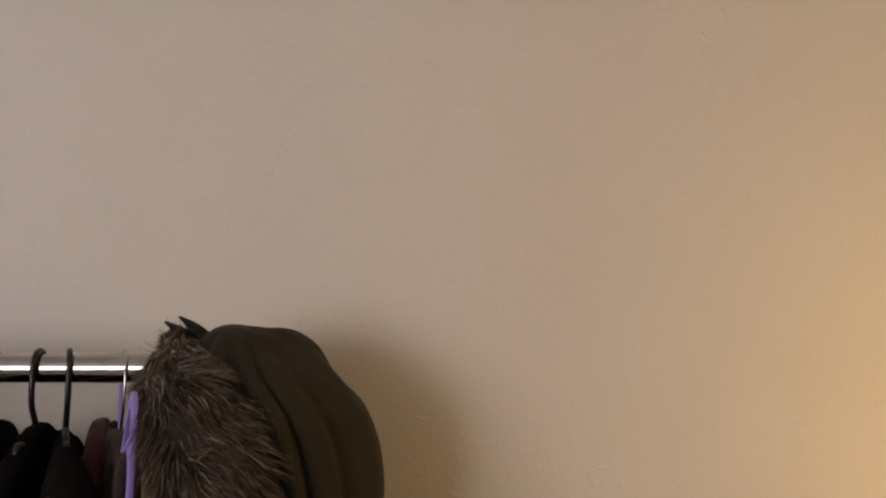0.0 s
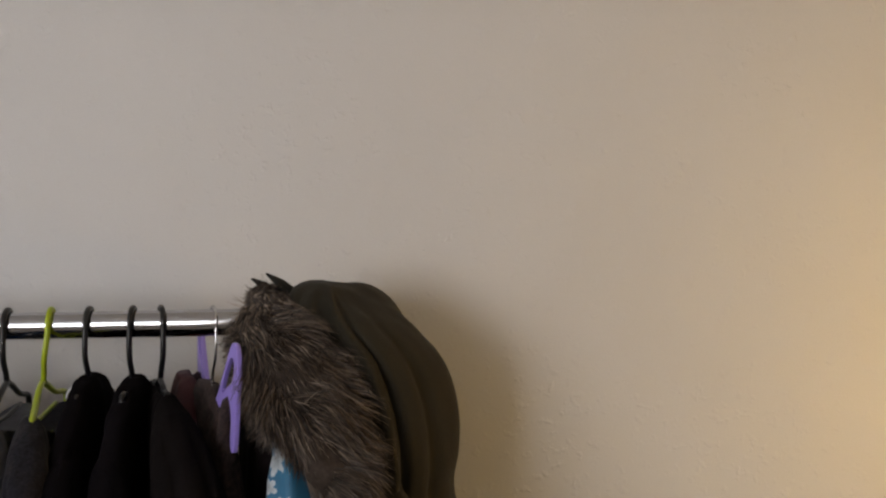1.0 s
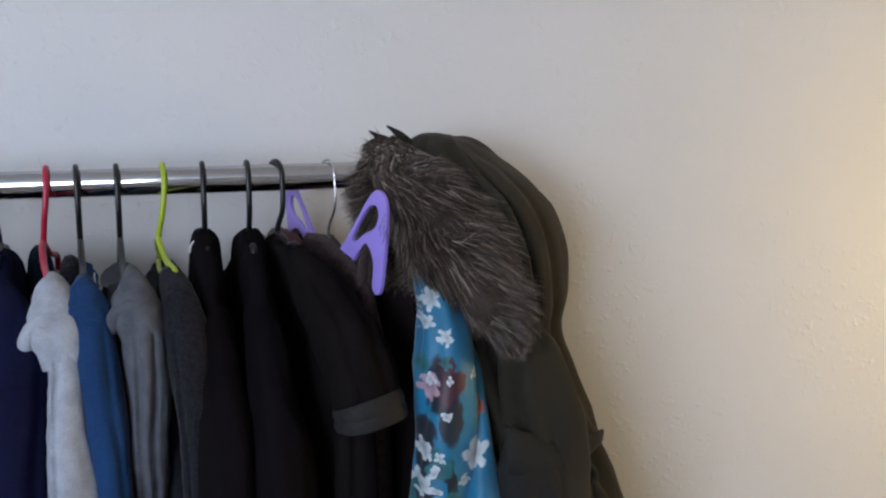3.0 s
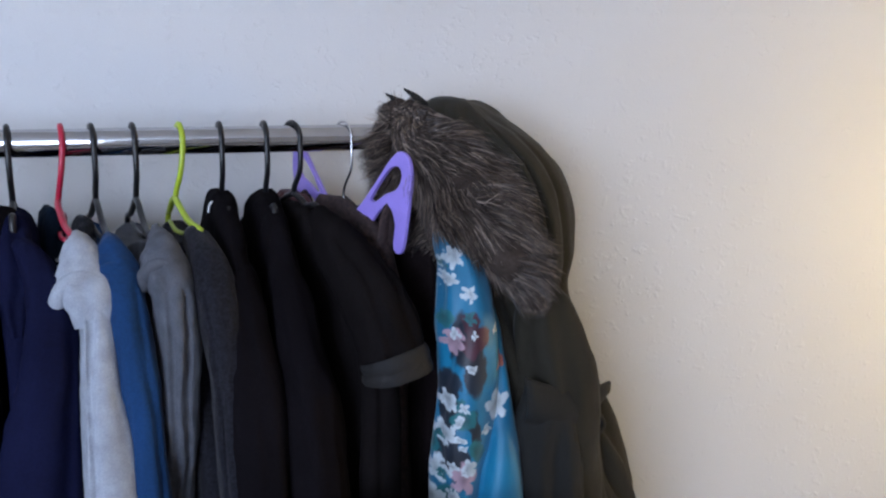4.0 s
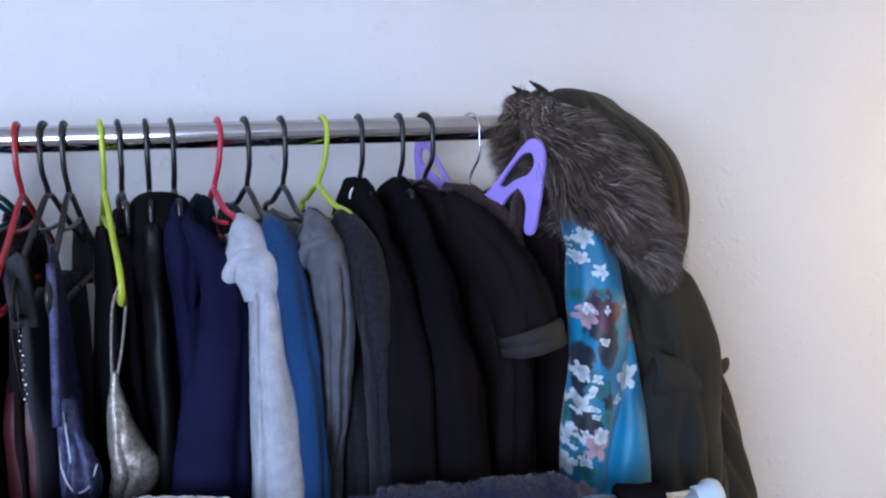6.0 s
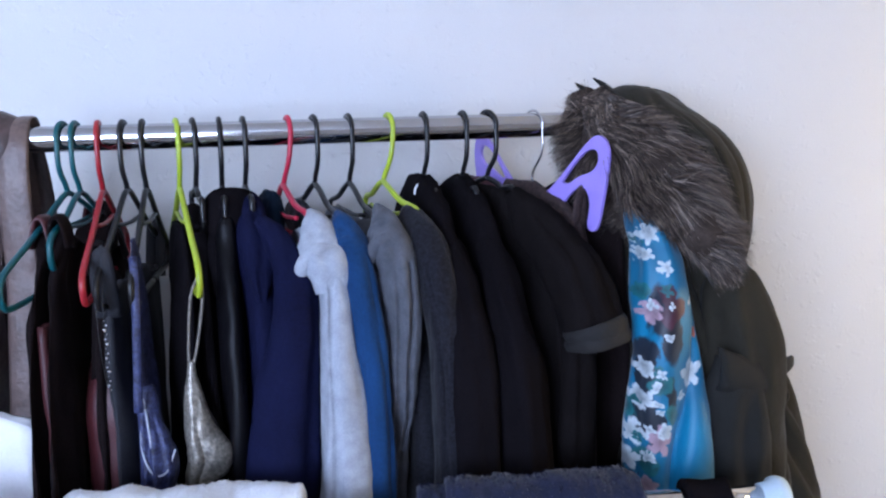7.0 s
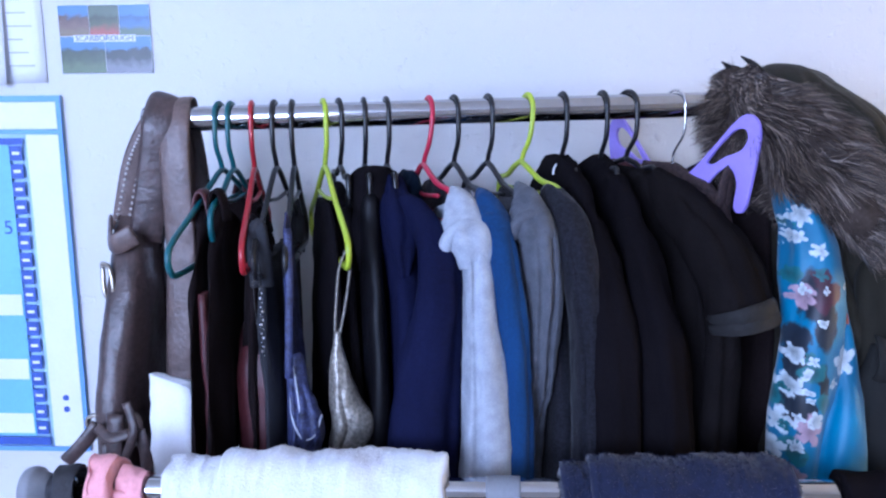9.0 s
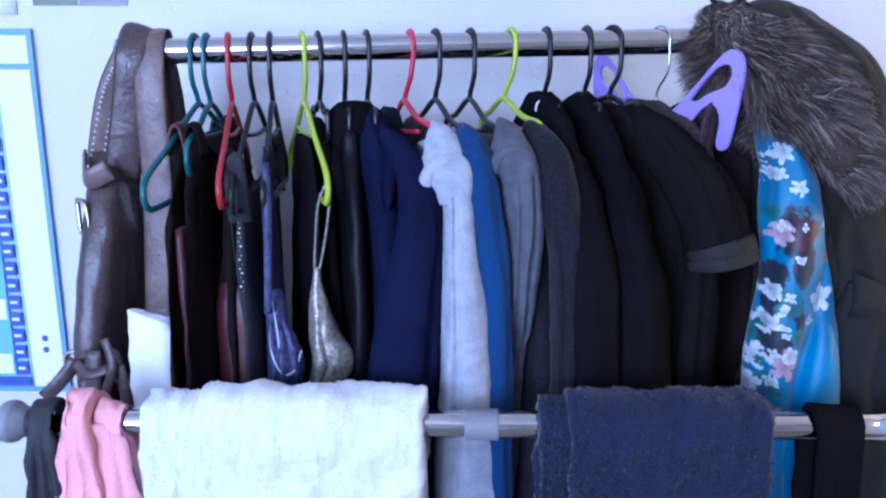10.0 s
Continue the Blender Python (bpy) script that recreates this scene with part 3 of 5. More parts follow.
def fold_hood(g, mat, seed, off=(0, 0, 0), k=1.0):
    """A hood slumped over the end of the shoulder: stacked soft rolls and a thick rolled hem."""
    o = Vector((-0.004, -0.104, -0.122)) + Vector(off)

    def at(x, y, z):
        return o + Vector((x, y, z)) * k
    path = [(0.000, 0.016, 0.004), (0.000, 0.002, -0.004), (0.000, -0.010, -0.013), (0.001, -0.018, -0.023), (0.001, -0.025, -0.033), (0.002, -0.031, -0.043), (0.004, -0.036, -0.052), (0.007, -0.040, -0.062), (0.009, -0.043, -0.080)]
    hood = part("hood", hang_cloth(bmesh.new(), [at(*p) for p in path], [w * k for w in (0.005, 0.012, 0.018, 0.023, 0.0265, 0.028, 0.0275, 0.026, 0.024)], [w * k for w in (0.006, 0.014, 0.020, 0.022, 0.026, 0.027, 0.028, 0.026, 0.022)], ((2.3, -0.5, 0.10, 0.25, 0.2),), seed, rough=0.7, square=0.95), mat, g)
    bands = (([(-0.027, -0.036, -0.062), (-0.024, -0.038, -0.049), (-0.013, -0.043, -0.034), (0.004, -0.045, -0.032), (0.017, -0.042, -0.041), (0.023, -0.036, -0.056)], (0.0075, 0.0095, 0.0095, 0.0090, 0.0085, 0.006)),
             ([(-0.021, -0.018, -0.034), (-0.013, -0.023, -0.021), (0.000, -0.027, -0.015), (0.011, -0.027, -0.023), (0.018, -0.023, -0.034)], (0.005, 0.0070, 0.0072, 0.0065, 0.004)))
    for pts, rr in bands:
        bm = tube(bmesh.new(), [at(*p) for p in pts], [w * k for w in rr], 16, 7)
        wobble(bm, 0.0016, 30, seed + rr[1] * 300)
        part("fold", bm, mat, hood)


BL = "black tubular plastic clothes hanger"
HX = dict(h1=0.061, h2=0.0, h3=-0.033, h4=-0.084, h5=-0.129, h6=-0.18, h7=-0.224, h8=-0.256, h9=-0.311, h10=-0.34, h11=-0.372, h12=-0.392, h13=-0.432, h14=-0.455, h15=-0.484, h16=-0.511, h17=-0.526)
for key, yaw in (("h2", 30), ("h3", 13), ("h4", 13), ("h6", 18), ("h7", 20), ("h9", 17), ("h10", 14), ("h11", 20)):
    wide = 0.108 if key in ("h6", "h7") else 0.056
    hanger(HX[key], yaw, M_BLACKPL, BL, half=wide, drop=wide * 0.43)
hanger(HX["h5"], 19, M_LIMEPL, "lime green plastic clothes hanger", half=0.104, drop=0.042, kink=0.008)
hanger(HX["h8"], 18, M_REDPL, "bright red plastic clothes hanger", half=0.104, drop=0.042, kink=0.008)
hanger(HX["h12"], 20, M_LIMEPL, "lime green plastic clothes hanger with thin straps over it", half=0.155, drop=0.085)
hanger(HX["h13"], 8, M_BLACKPL, BL, half=0.15)
hanger(HX["h14"], 3, M_BLACKPL, BL, half=0.15)
hanger(HX["h15"], 10, M_DKREDPL, "dark red plastic clothes hanger", half=0.166, drop=0.085)
hanger(HX["h16"], 2, M_TEALPL, "dark teal plastic clothes hanger", half=0.11, drop=0.055)
hanger(HX["h17"], -2, M_TEALPL, "dark teal plastic clothes hanger", half=0.178, drop=0.085)

# short-sleeved top with broad turned cuffs
g = garment("jersey_shirt", HX["h2"], 30, "charcoal short-sleeved jersey shirt with turned cuffs", "shirt")
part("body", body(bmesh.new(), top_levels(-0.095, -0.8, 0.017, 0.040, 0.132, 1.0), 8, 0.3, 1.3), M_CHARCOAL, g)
part("front_hem", hang_cloth(bmesh.new(), [(0.004, -0.150, -0.20), (0.006, -0.166, -0.26), (0.006, -0.172, -0.34), (0.006, -0.174, -0.5), (0.006, -0.174, -0.8)], [0.012, 0.020, 0.026, 0.028, 0.030], [0.010, 0.014, 0.016, 0.016, 0.016], ((1.9, 0.1, 0.2, 0.2, 0.2),), 4.1), M_CHARCOAL, g)
for s in (-1, 1):
    sl = part("sleeve", hang_cloth(bmesh.new(), [(0.0, s * 0.05, -0.108), (0.003, s * 0.090, -0.140), (0.006, s * 0.132, -0.172), (0.010, s * 0.168, -0.210), (0.011, s * 0.188, -0.254)], [0.012, 0.024, 0.031, 0.035, 0.036], [0.016, 0.028, 0.032, 0.034, 0.034], ((1.0, 0.3, 0.14, 0.16, 0.3), (2.3, -0.3, 0.12, 0.2, 0.2)), 1.9 + s), M_CHARCOAL, g)
    for k in (0, 1):
        a, b = 0.010 + 0.001 * k, -0.246 - 0.012 * k
        part("cuff", hang_cloth(bmesh.new(), [(a, s * (0.189 + 0.003 * k), b), (a + 0.001, s * (0.191 + 0.003 * k), b - 0.006), (a + 0.002, s * (0.192 + 0.003 * k), b - 0.012)], [0.0362, 0.0375, 0.0366], [0.0350, 0.0362, 0.0350], (), 2.2 + k, rough=0.5), M_CUFF, sl)
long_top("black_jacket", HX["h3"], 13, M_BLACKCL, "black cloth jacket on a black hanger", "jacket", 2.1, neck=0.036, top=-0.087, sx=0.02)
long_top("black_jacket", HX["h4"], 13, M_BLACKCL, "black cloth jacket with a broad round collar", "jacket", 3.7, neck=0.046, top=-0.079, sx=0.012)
part("hang_loop", tube(bmesh.new(), [(-0.013, -0.020, -0.092), (-0.017, -0.022, -0.097), (-0.0185, -0.023, -0.105)], 0.0013, 6, 4), M_WHITECL, bpy.data.objects["black_jacket.001"])
long_top("cardigan", HX["h5"], 16, M_GREYDK, "dark grey marl knitted cardigan on a lime hanger", "cardigan", 4.4, top=-0.082, slope=0.95, open_neck=0.066, shoulder=0.118, arm=(
    [(-0.002, -0.078, -0.122), (0.006, -0.108, -0.142), (0.012, -0.136, -0.176), (0.016, -0.158, -0.23), (0.017, -0.168, -0.30), (0.018, -0.174, -0.40), (0.020, -0.176, -0.62)],
    [0.008, 0.017, 0.021, 0.020, 0.018, 0.018, 0.019], [0.010, 0.022, 0.026, 0.028, 0.028, 0.028, 0.028], ((2.25, 0.1, 0.22, 0.2, 0.25),)))
g = long_top("hoodie", HX["h6"], 18, M_GREYMID, "mid-grey marl hoodie with its hood folded down", "hoodie", 5.9, top=-0.082, slope=0.95, open_neck=0.06, shoulder=0.118, thick=0.017, cuffs=False, arm=(
    [(0.006, -0.090, -0.132), (0.011, -0.124, -0.152), (0.014, -0.142, -0.185), (0.016, -0.150, -0.24), (0.014, -0.148, -0.30), (0.011, -0.138, -0.37), (0.008, -0.128, -0.44), (0.006, -0.122, -0.66)],
    [0.008, 0.018, 0.020, 0.020, 0.020, 0.019, 0.018, 0.018], [0.010, 0.020, 0.026, 0.030, 0.028, 0.022, 0.020, 0.020], ((1.25, 0.15, 0.24, 0.13, 0.12), (1.95, -0.15, 0.20, 0.15, 0.2))))
fold_hood(g, M_GREYMID, 2.0, (0.012, 0.000, 0.008), 0.88)
part("neck_label", box(bmesh.new(), (-0.030, -0.050, -0.150), (-0.0285, -0.022, -0.122), 0.0005), M_WHITECL, g, "white woven label", smooth=False)
g = long_top("hoodie", HX["h7"], 20, M_BLUEHOOD, "blue fleece hoodie on a black hanger", "hoodie", 6.6, top=-0.082, slope=0.95, open_neck=0.06, shoulder=0.125, thick=0.015, arm=(
    [(-0.002, -0.092, -0.130), (0.003, -0.128, -0.150), (0.007, -0.144, -0.185), (0.011, -0.162, -0.25), (0.013, -0.174, -0.33), (0.013, -0.177, -0.44), (0.013, -0.178, -0.64)],
    [0.008, 0.016, 0.019, 0.020, 0.020, 0.022, 0.024], [0.010, 0.020, 0.026, 0.028, 0.028, 0.028, 0.028], ((1.2, -0.2, 0.14, 0.2, 0.2),)))
fold_hood(g, M_BLUEHOOD, 3.0, (0.004, -0.004, 0.004), 0.80)
neck_lining(g, M_GREYDK, -0.112)
g = long_top("hoodie", HX["h8"], 22, M_GREYHOOD, "pale grey marl hoodie on a red hanger", "hoodie", 7.7, thick=0.008, top=-0.086, slope=0.95, open_neck=0.07, shoulder=0.118, cuffs=False, arm=(
    [(0.000, -0.108, -0.146), (0.005, -0.138, -0.168), (0.006, -0.152, -0.20), (0.001, -0.170, -0.255), (0.004, -0.182, -0.33), (0.006, -0.186, -0.40), (0.008, -0.187, -0.48), (0.008, -0.187, -0.72)],
    [0.012, 0.024, 0.022, 0.020, 0.026, 0.033, 0.039, 0.041], [0.014, 0.026, 0.028, 0.026, 0.028, 0.030, 0.030, 0.030], ((2.0, 0.45, 0.26, 0.16, 0.04), (1.1, 0.1, 0.05, 0.3, 0.3))))
fold_hood(g, M_GREYHOOD, 4.0, (0.001, -0.004, 0.004))
neck_lining(g, M_NAVYLIN, -0.100, 0.04, 0.055, -0.014)
g = long_top("jacket", HX["h9"], 17, M_NAVY, "navy cloth jacket with an open dark collar", "jacket", 8.8, top=-0.100, neck=0.030, slope=1.2, shoulder=0.128, arm=(
    [(0.006, -0.076, -0.126), (0.022, -0.112, -0.150), (0.030, -0.142, -0.185), (0.028, -0.162, -0.24), (0.017, -0.168, -0.31), (0.008, -0.168, -0.40), (0.004, -0.166, -0.50), (0.004, -0.166, -0.7)],
    [0.008, 0.018, 0.023, 0.028, 0.037, 0.042, 0.045, 0.046], [0.010, 0.020, 0.026, 0.030, 0.032, 0.034, 0.034, 0.034], ((0.95, 0.1, 0.18, 0.2, 0.25), (2.3, 0.0, 0.08, 0.3, 0.3))))
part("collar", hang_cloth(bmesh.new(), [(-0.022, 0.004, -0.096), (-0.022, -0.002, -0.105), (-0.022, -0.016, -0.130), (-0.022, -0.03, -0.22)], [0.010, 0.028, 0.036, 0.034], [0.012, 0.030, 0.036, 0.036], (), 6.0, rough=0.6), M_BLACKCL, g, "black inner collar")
part("lapel", hang_cloth(bmesh.new(), [(-0.002, -0.012, -0.098), (0.002, -0.045, -0.116), (0.002, -0.080, -0.146), (0.000, -0.108, -0.188), (-0.002, -0.120, -0.225)], [0.006, 0.015, 0.019, 0.015, 0.004], [0.006, 0.012, 0.014, 0.012, 0.004], ((1.4, 0.2, 0.2, 0.25, 0.0),), 1.0), M_NAVY, g)
# ---- strappy tops at the bag end of the rail ----
def strap_top(name, x, yaw, mat, label, seed, half=0.13, top=-0.17, bottom=-0.8, thick=0.018, strap_mat=None, edge=None, spread=0.13):
    g = garment(name, x, yaw, label, "top")
    lv = [(top, half * 0.5, 0.006, 0), (top - 0.02, half * 0.9, thick * 0.7, 0), (top - 0.08, half, thick, 0), (top - 0.2, half * 0.95, thick, 0), (bottom, half * 1.15, thick * 1.2, 0)]
    part("body", body(bmesh.new(), lv, 6, 0.28, seed), mat, g)
    for s in (-1, 1):
        bm = bmesh.new()
        tube(bm, [(0.006, s * spread * 0.9, top - 0.03), (0.005, s * spread, top + 0.02), (0, s * spread * 0.98, top + 0.045), (-0.005, s * spread, top + 0.02), (-0.006, s * spread * 0.9, top - 0.03)], 0.0035, 6, 5, wide=2.4)
        part("strap", bm, strap_mat or mat, g)
    if edge:
        bm = bmesh.new()
        tube(bm, [(-0.02, -half * 0.98, top - 0.05), (-0.024, -half * 1.02, top - 0.2), (-0.02, -half * 1.05, top - 0.35), (-0.02, -half * 1.12, bottom)], 0.005, 8, 6)
        part("piping", bm, edge, g)
    return g


def vest(name, x, yaw, mat, label, seed, shoulder=0.15, low=0.07, top=-0.095, thick=0.016, edge=None, slope=1.0, deep=0.08, straps=True):
    """A sleeveless top with a scooped neck."""
    g = garment(name, x, yaw, label, "vest")
    bm = body(bmesh.new(), top_levels(top, -0.8, thick, 0.05, shoulder, slope), 7, 0.35, seed)
    scoop(bm, deep, top - low, top - 0.02)
    part("body", bm, mat, g)
    for sgn in (-1, 1) if straps else ():
        bm = bmesh.new()
        tube(bm, [(0.012, sgn * shoulder * 0.62, top - 0.05), (0.006, sgn * shoulder * 0.60, top - 0.022), (0, sgn * shoulder * 0.60, top - 0.014), (-0.006, sgn * shoulder * 0.60, top - 0.022), (-0.012, sgn * shoulder * 0.62, top - 0.05)], 0.0035, 8, 5, wide=4.5, axis=(0, 1, 0))
        part("strap", bm, edge or mat, g)
    if not straps:
        part("neckband", tube(bmesh.new(), [(0.0, -0.046, top - 0.020), (-0.004, -0.026, top - 0.006), (-0.005, 0.0, top), (-0.004, 0.026, top - 0.006), (0.0, 0.046, top - 0.020)], 0.005, 10, 6, wide=1.6), mat, g)
    if edge:
        for dy in (0.0, 0.012):
            bm = bmesh.new()
            k = -shoulder * 1.03 + dy
            tube(bm, [(0.010, k * 0.96, top - 0.13), (0.013, k, top - 0.25), (0.013, k * 1.04, top - 0.42), (0.014, k * 1.1, -0.8)], 0.0055, 8, 6)
            wobble(bm, 0.003, 20, seed)
            part("piping", bm, edge, g)
    return g


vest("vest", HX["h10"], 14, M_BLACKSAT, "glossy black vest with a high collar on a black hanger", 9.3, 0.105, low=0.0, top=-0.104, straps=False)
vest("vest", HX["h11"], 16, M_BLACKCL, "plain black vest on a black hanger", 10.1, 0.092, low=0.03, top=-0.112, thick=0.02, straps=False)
vest("vest", HX["h17"], 0, M_VEST, "dark brown vest with wine-red piping on a teal hanger", 1.1, 0.128, edge=M_WINE, thick=0.010)
vest("vest", HX["h16"], 2, M_VEST, "black-brown vest with a scooped neck on a teal hanger", 2.1, 0.128, low=0.072, thick=0.010)
g = vest("vest", HX["h15"], 10, M_VEST, "black vest with a wine-red satin skirt on a red hanger", 3.1, 0.098, thick=0.014, top=-0.13, deep=0.075, low=0.09)
part("skirt", hang_cloth(bmesh.new(), [(0.0, -0.005, -0.27), (0.002, -0.005, -0.31), (0.004, -0.005, -0.40), (0.006, -0.005, -0.55), (0.006, -0.005, -0.8)], [0.012, 0.028, 0.033, 0.036, 0.038], [0.05, 0.098, 0.106, 0.114, 0.120], ((0.5, 0.2, 0.2, 0.12, 0.1), (1.0, 0.1, 0.2, 0.1, 0.1), (5.8, 0.1, 0.2, 0.12, 0.1), (0.1, 0.2, 0.2, 0.12, 0.1)), 3.4, square=0.6), M_WINE, g, "wine-red satin")
strap_top("camisole", HX["h14"], 4, M_GREYVEST, "slate grey strappy camisole on a black hanger", 4.1, half=0.125, top=-0.19, thick=0.012)
g = garment("bead_chain", HX["h14"], 4, "thin chain of silver beads hung on a hanger", "necklace")
part("thread", tube(bmesh.new(), [(0.004, -0.150, -0.178), (0.004, -0.156, -0.23), (0.004, -0.158, -0.29), (-0.002, -0.156, -0.23), (-0.003, -0.150, -0.178)], 0.0005, 6, 5), M_BLACKPL, g)
for k in range(16):
    bm = bmesh.new()
    bmesh.ops.create_icosphere(bm, subdivisions=1, radius=0.0010 + 0.0007 * (k % 3), matrix=Matrix.Translation((0.005 + 0.002 * (k % 2), -0.157, -0.215 - 0.0052 * k)))
    part("bead", bm, M_STEEL, g)
g = garment("print_dress", HX["h13"], 8, "blue and white printed satin dress bunched on a hanger", "dress")
part("body", body(bmesh.new(), [(-0.13, 0.010, 0.005, -0.12), (-0.17, 0.025, 0.006, -0.115), (-0.28, 0.035, 0.007, -0.105), (-0.42, 0.04, 0.008, -0.105), (-0.75, 0.07, 0.012, -0.08)], 5, 0.4, 5.1), M_BLUEPR, g)
part("cup", hang_cloth(bmesh.new(), [(0.006, -0.134, -0.30), (0.009, -0.142, -0.335), (0.016, -0.152, -0.365), (0.019, -0.156, -0.39), (0.016, -0.156, -0.42), (0.012, -0.156, -0.45)], [0.006, 0.011, 0.016, 0.019, 0.016, 0.012], [0.006, 0.010, 0.016, 0.022, 0.016, 0.010], ((1.9, 0.3, 0.35, 0.2, 0.1), (1.1, 0.3, 0.25, 0.2, 0.1)), 2.6, rough=1.5), M_BLUEPR, g)
for pts in ([(0.000, -0.146, -0.33), (0.002, -0.164, -0.365), (0.014, -0.174, -0.388), (0.028, -0.172, -0.386), (0.036, -0.160, -0.366)], [(0.004, -0.144, -0.31), (0.008, -0.156, -0.335), (0.012, -0.166, -0.365)]):
    part("trim", tube(bmesh.new(), pts, 0.0011, 8, 6), M_PALECL, g, "pale woven edging")
part("strap", tube(bmesh.new(), [(0.002, -0.135, -0.15), (0.004, -0.15, -0.20), (0.002, -0.155, -0.26), (0.0, -0.16, -0.32)], 0.003, 8, 6, wide=1.6), M_BLUEPR, g)
g = garment("sequin_top", HX["h12"], 20, "silver sequinned top hanging by long thin straps", "top")
bm = bmesh.new()
hang_cloth(bm, [(-0.012, -0.126, -0.275), (-0.011, -0.127, -0.30), (-0.009, -0.129, -0.33), (-0.004, -0.131, -0.365), (0.003, -0.132, -0.392), (-0.006, -0.131, -0.416), (-0.010, -0.130, -0.45), (-0.010, -0.128, -0.60)], [0.003, 0.006, 0.011, 0.018, 0.0245, 0.019, 0.015, 0.016], [0.003, 0.006, 0.010, 0.015, 0.018, 0.014, 0.012, 0.012], ((1.7, 0.2, 0.3, 0.2, 0.3),), 3.3)
part("cup", bm, M_SEQUIN, g)
bm = bmesh.new()
sleeve(bm, [(-0.006, -0.03, -0.13), (-0.006, -0.03, -0.20), (-0.006, -0.03, -0.32), (-0.004, -0.03, -0.52), (0, -0.02, -0.7)], [0.035, 0.075, 0.092, 0.095, 0.10], 4.3, 0.2, 0.15, 5)
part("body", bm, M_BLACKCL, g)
for dx in (-0.006, 0.007):
    part("strap", tube(bmesh.new(), [(dx * 0.3, -0.146, -0.176), (-0.003 + dx, -0.138, -0.20), (-0.008 + dx * 0.8, -0.130, -0.25), (-0.012 + dx * 0.3, -0.126, -0.285)], 0.0017, 6, 5), M_SEQUIN, g)

# ---- purple winged hanger with its steel hook ----
YAW1 = 30
wing = thing("wing_hanger", pose(HX["h1"], rail_y(HX["h1"]), rail_z(HX["h1"]) + 0.022, 0, 0, YAW1), "lilac plastic hanger with cut-out wings and a steel hook", "hanger", "hangers on the rail")
part("hook", tube(bmesh.new(), hook_path(0.02) + [(0, 0, -0.118)], 0.0016, 8, 3), M_STEEL, wing)
out = [(-0.012, -0.150), (0.0, -0.118), (0.035, -0.098), (0.075, -0.062), (0.100, -0.038), (0.118, -0.028), (0.133, -0.036), (0.137, -0.058), (0.131, -0.095), (0.122, -0.135), (0.112, -0.142), (0.106, -0.134), (0.109, -0.108), (0.098, -0.090), (0.078, -0.096), (0.052, -0.122), (0.020, -0.152)]
hole = [(0.058, -0.086), (0.078, -0.064), (0.100, -0.046), (0.117, -0.044), (0.122, -0.056), (0.112, -0.070), (0.090, -0.078), (0.070, -0.088)]
for s in (-1, 1):
    bm = curve_plate(bmesh.new(), out, [hole], 0.0035, lambda u, v, w, s=s: Vector((w + (0.07 * u if s < 0 else 0.0), -s * u, v - 0.007)))
    part("wing", bm, M_PURPLE, wing)
g = garment("lace_blouse", HX["h1"], 30, "brown lace blouse gathered on the lilac hanger", "blouse")
part("body", body(bmesh.new(), [(-0.098, 0.03, 0.006, 0.02), (-0.125, 0.075, 0.012, 0), (-0.17, 0.10, 0.018, 0), (-0.3, 0.115, 0.022, 0), (-0.8, 0.14, 0.028, 0)], 9, 0.4, 2.2), M_BROWNCL, g)
for s in (-1, 1):
    part("strap", tube(bmesh.new(), [(-0.006, s * 0.088, -0.15), (-0.004, s * 0.092, -0.115), (0.0, s * 0.094, -0.100), (0.004, s * 0.092, -0.115), (0.006, s * 0.088, -0.15)], 0.004, 8, 5, wide=2.0), M_BROWNCL, g)
g = garment("maroon_shirt", HX["h1"] - 0.028, 24, "dark maroon shirt with a rounded shoulder", "shirt")
part("body", body(bmesh.new(), [(-0.095, 0.02, 0.008, 0.10), (-0.11, 0.05, 0.014, 0.09), (-0.15, 0.09, 0.020, 0.07), (-0.3, 0.12, 0.022, 0.05), (-0.8, 0.15, 0.025, 0.03)], 6, 0.2, 3.2), M_MAROON, g)

# ---- blue floral kimono ----
KX, KYAW = 0.118, 28
hanger(KX, KYAW, M_STEEL, "slim steel wire hanger under the kimono", half=0.12, drop=0.05, thick=0.0018)
g = garment("kimono", KX, KYAW, "turquoise satin kimono printed with pale blossoms", "kimono")
bm = bmesh.new()
sleeve(bm, [(0.008, -0.080, -0.104), (0.006, -0.108, -0.122), (0.002, -0.142, -0.167), (-0.004, -0.160, -0.225), (-0.012, -0.168, -0.30), (-0.020, -0.172, -0.38), (-0.026, -0.172, -0.62)], [0.008, 0.020, 0.030, 0.034, 0.033, 0.034, 0.038], 1.7, 0.95, 0.22, 3)
part("sleeve", bm, M_FLORAL, g, "printed satin sleeve")
bm = bmesh.new()
sleeve(bm, [(0.026, -0.130, -0.170), (0.024, -0.166, -0.24), (0.018, -0.186, -0.32), (0.010, -0.196, -0.41), (0.004, -0.200, -0.62)], [0.006, 0.012, 0.019, 0.031, 0.038], 5.7, 0.9, 0.2, 3)
part("facing", bm, M_FLORAL, g, "plain turquoise satin facing")
part("lining", body(bmesh.new(), [(-0.092, 0.02, 0.006, 0), (-0.115, 0.06, 0.010, 0), (-0.16, 0.09, 0.014, 0), (-0.4, 0.115, 0.018, 0), (-0.9, 0.13, 0.022, 0)], 6, 0.25, 7.2), M_VEST, g, "dark brown lining")

# ---- olive parka on the end of the rack ----
parka = thing("parka", pose(0.235, -0.2, 1.5), "olive green parka with a fur-trimmed hood hung on the rail end", "coat", "clothes on the rail")
PO = Vector((0.235, -0.2, 1.5))
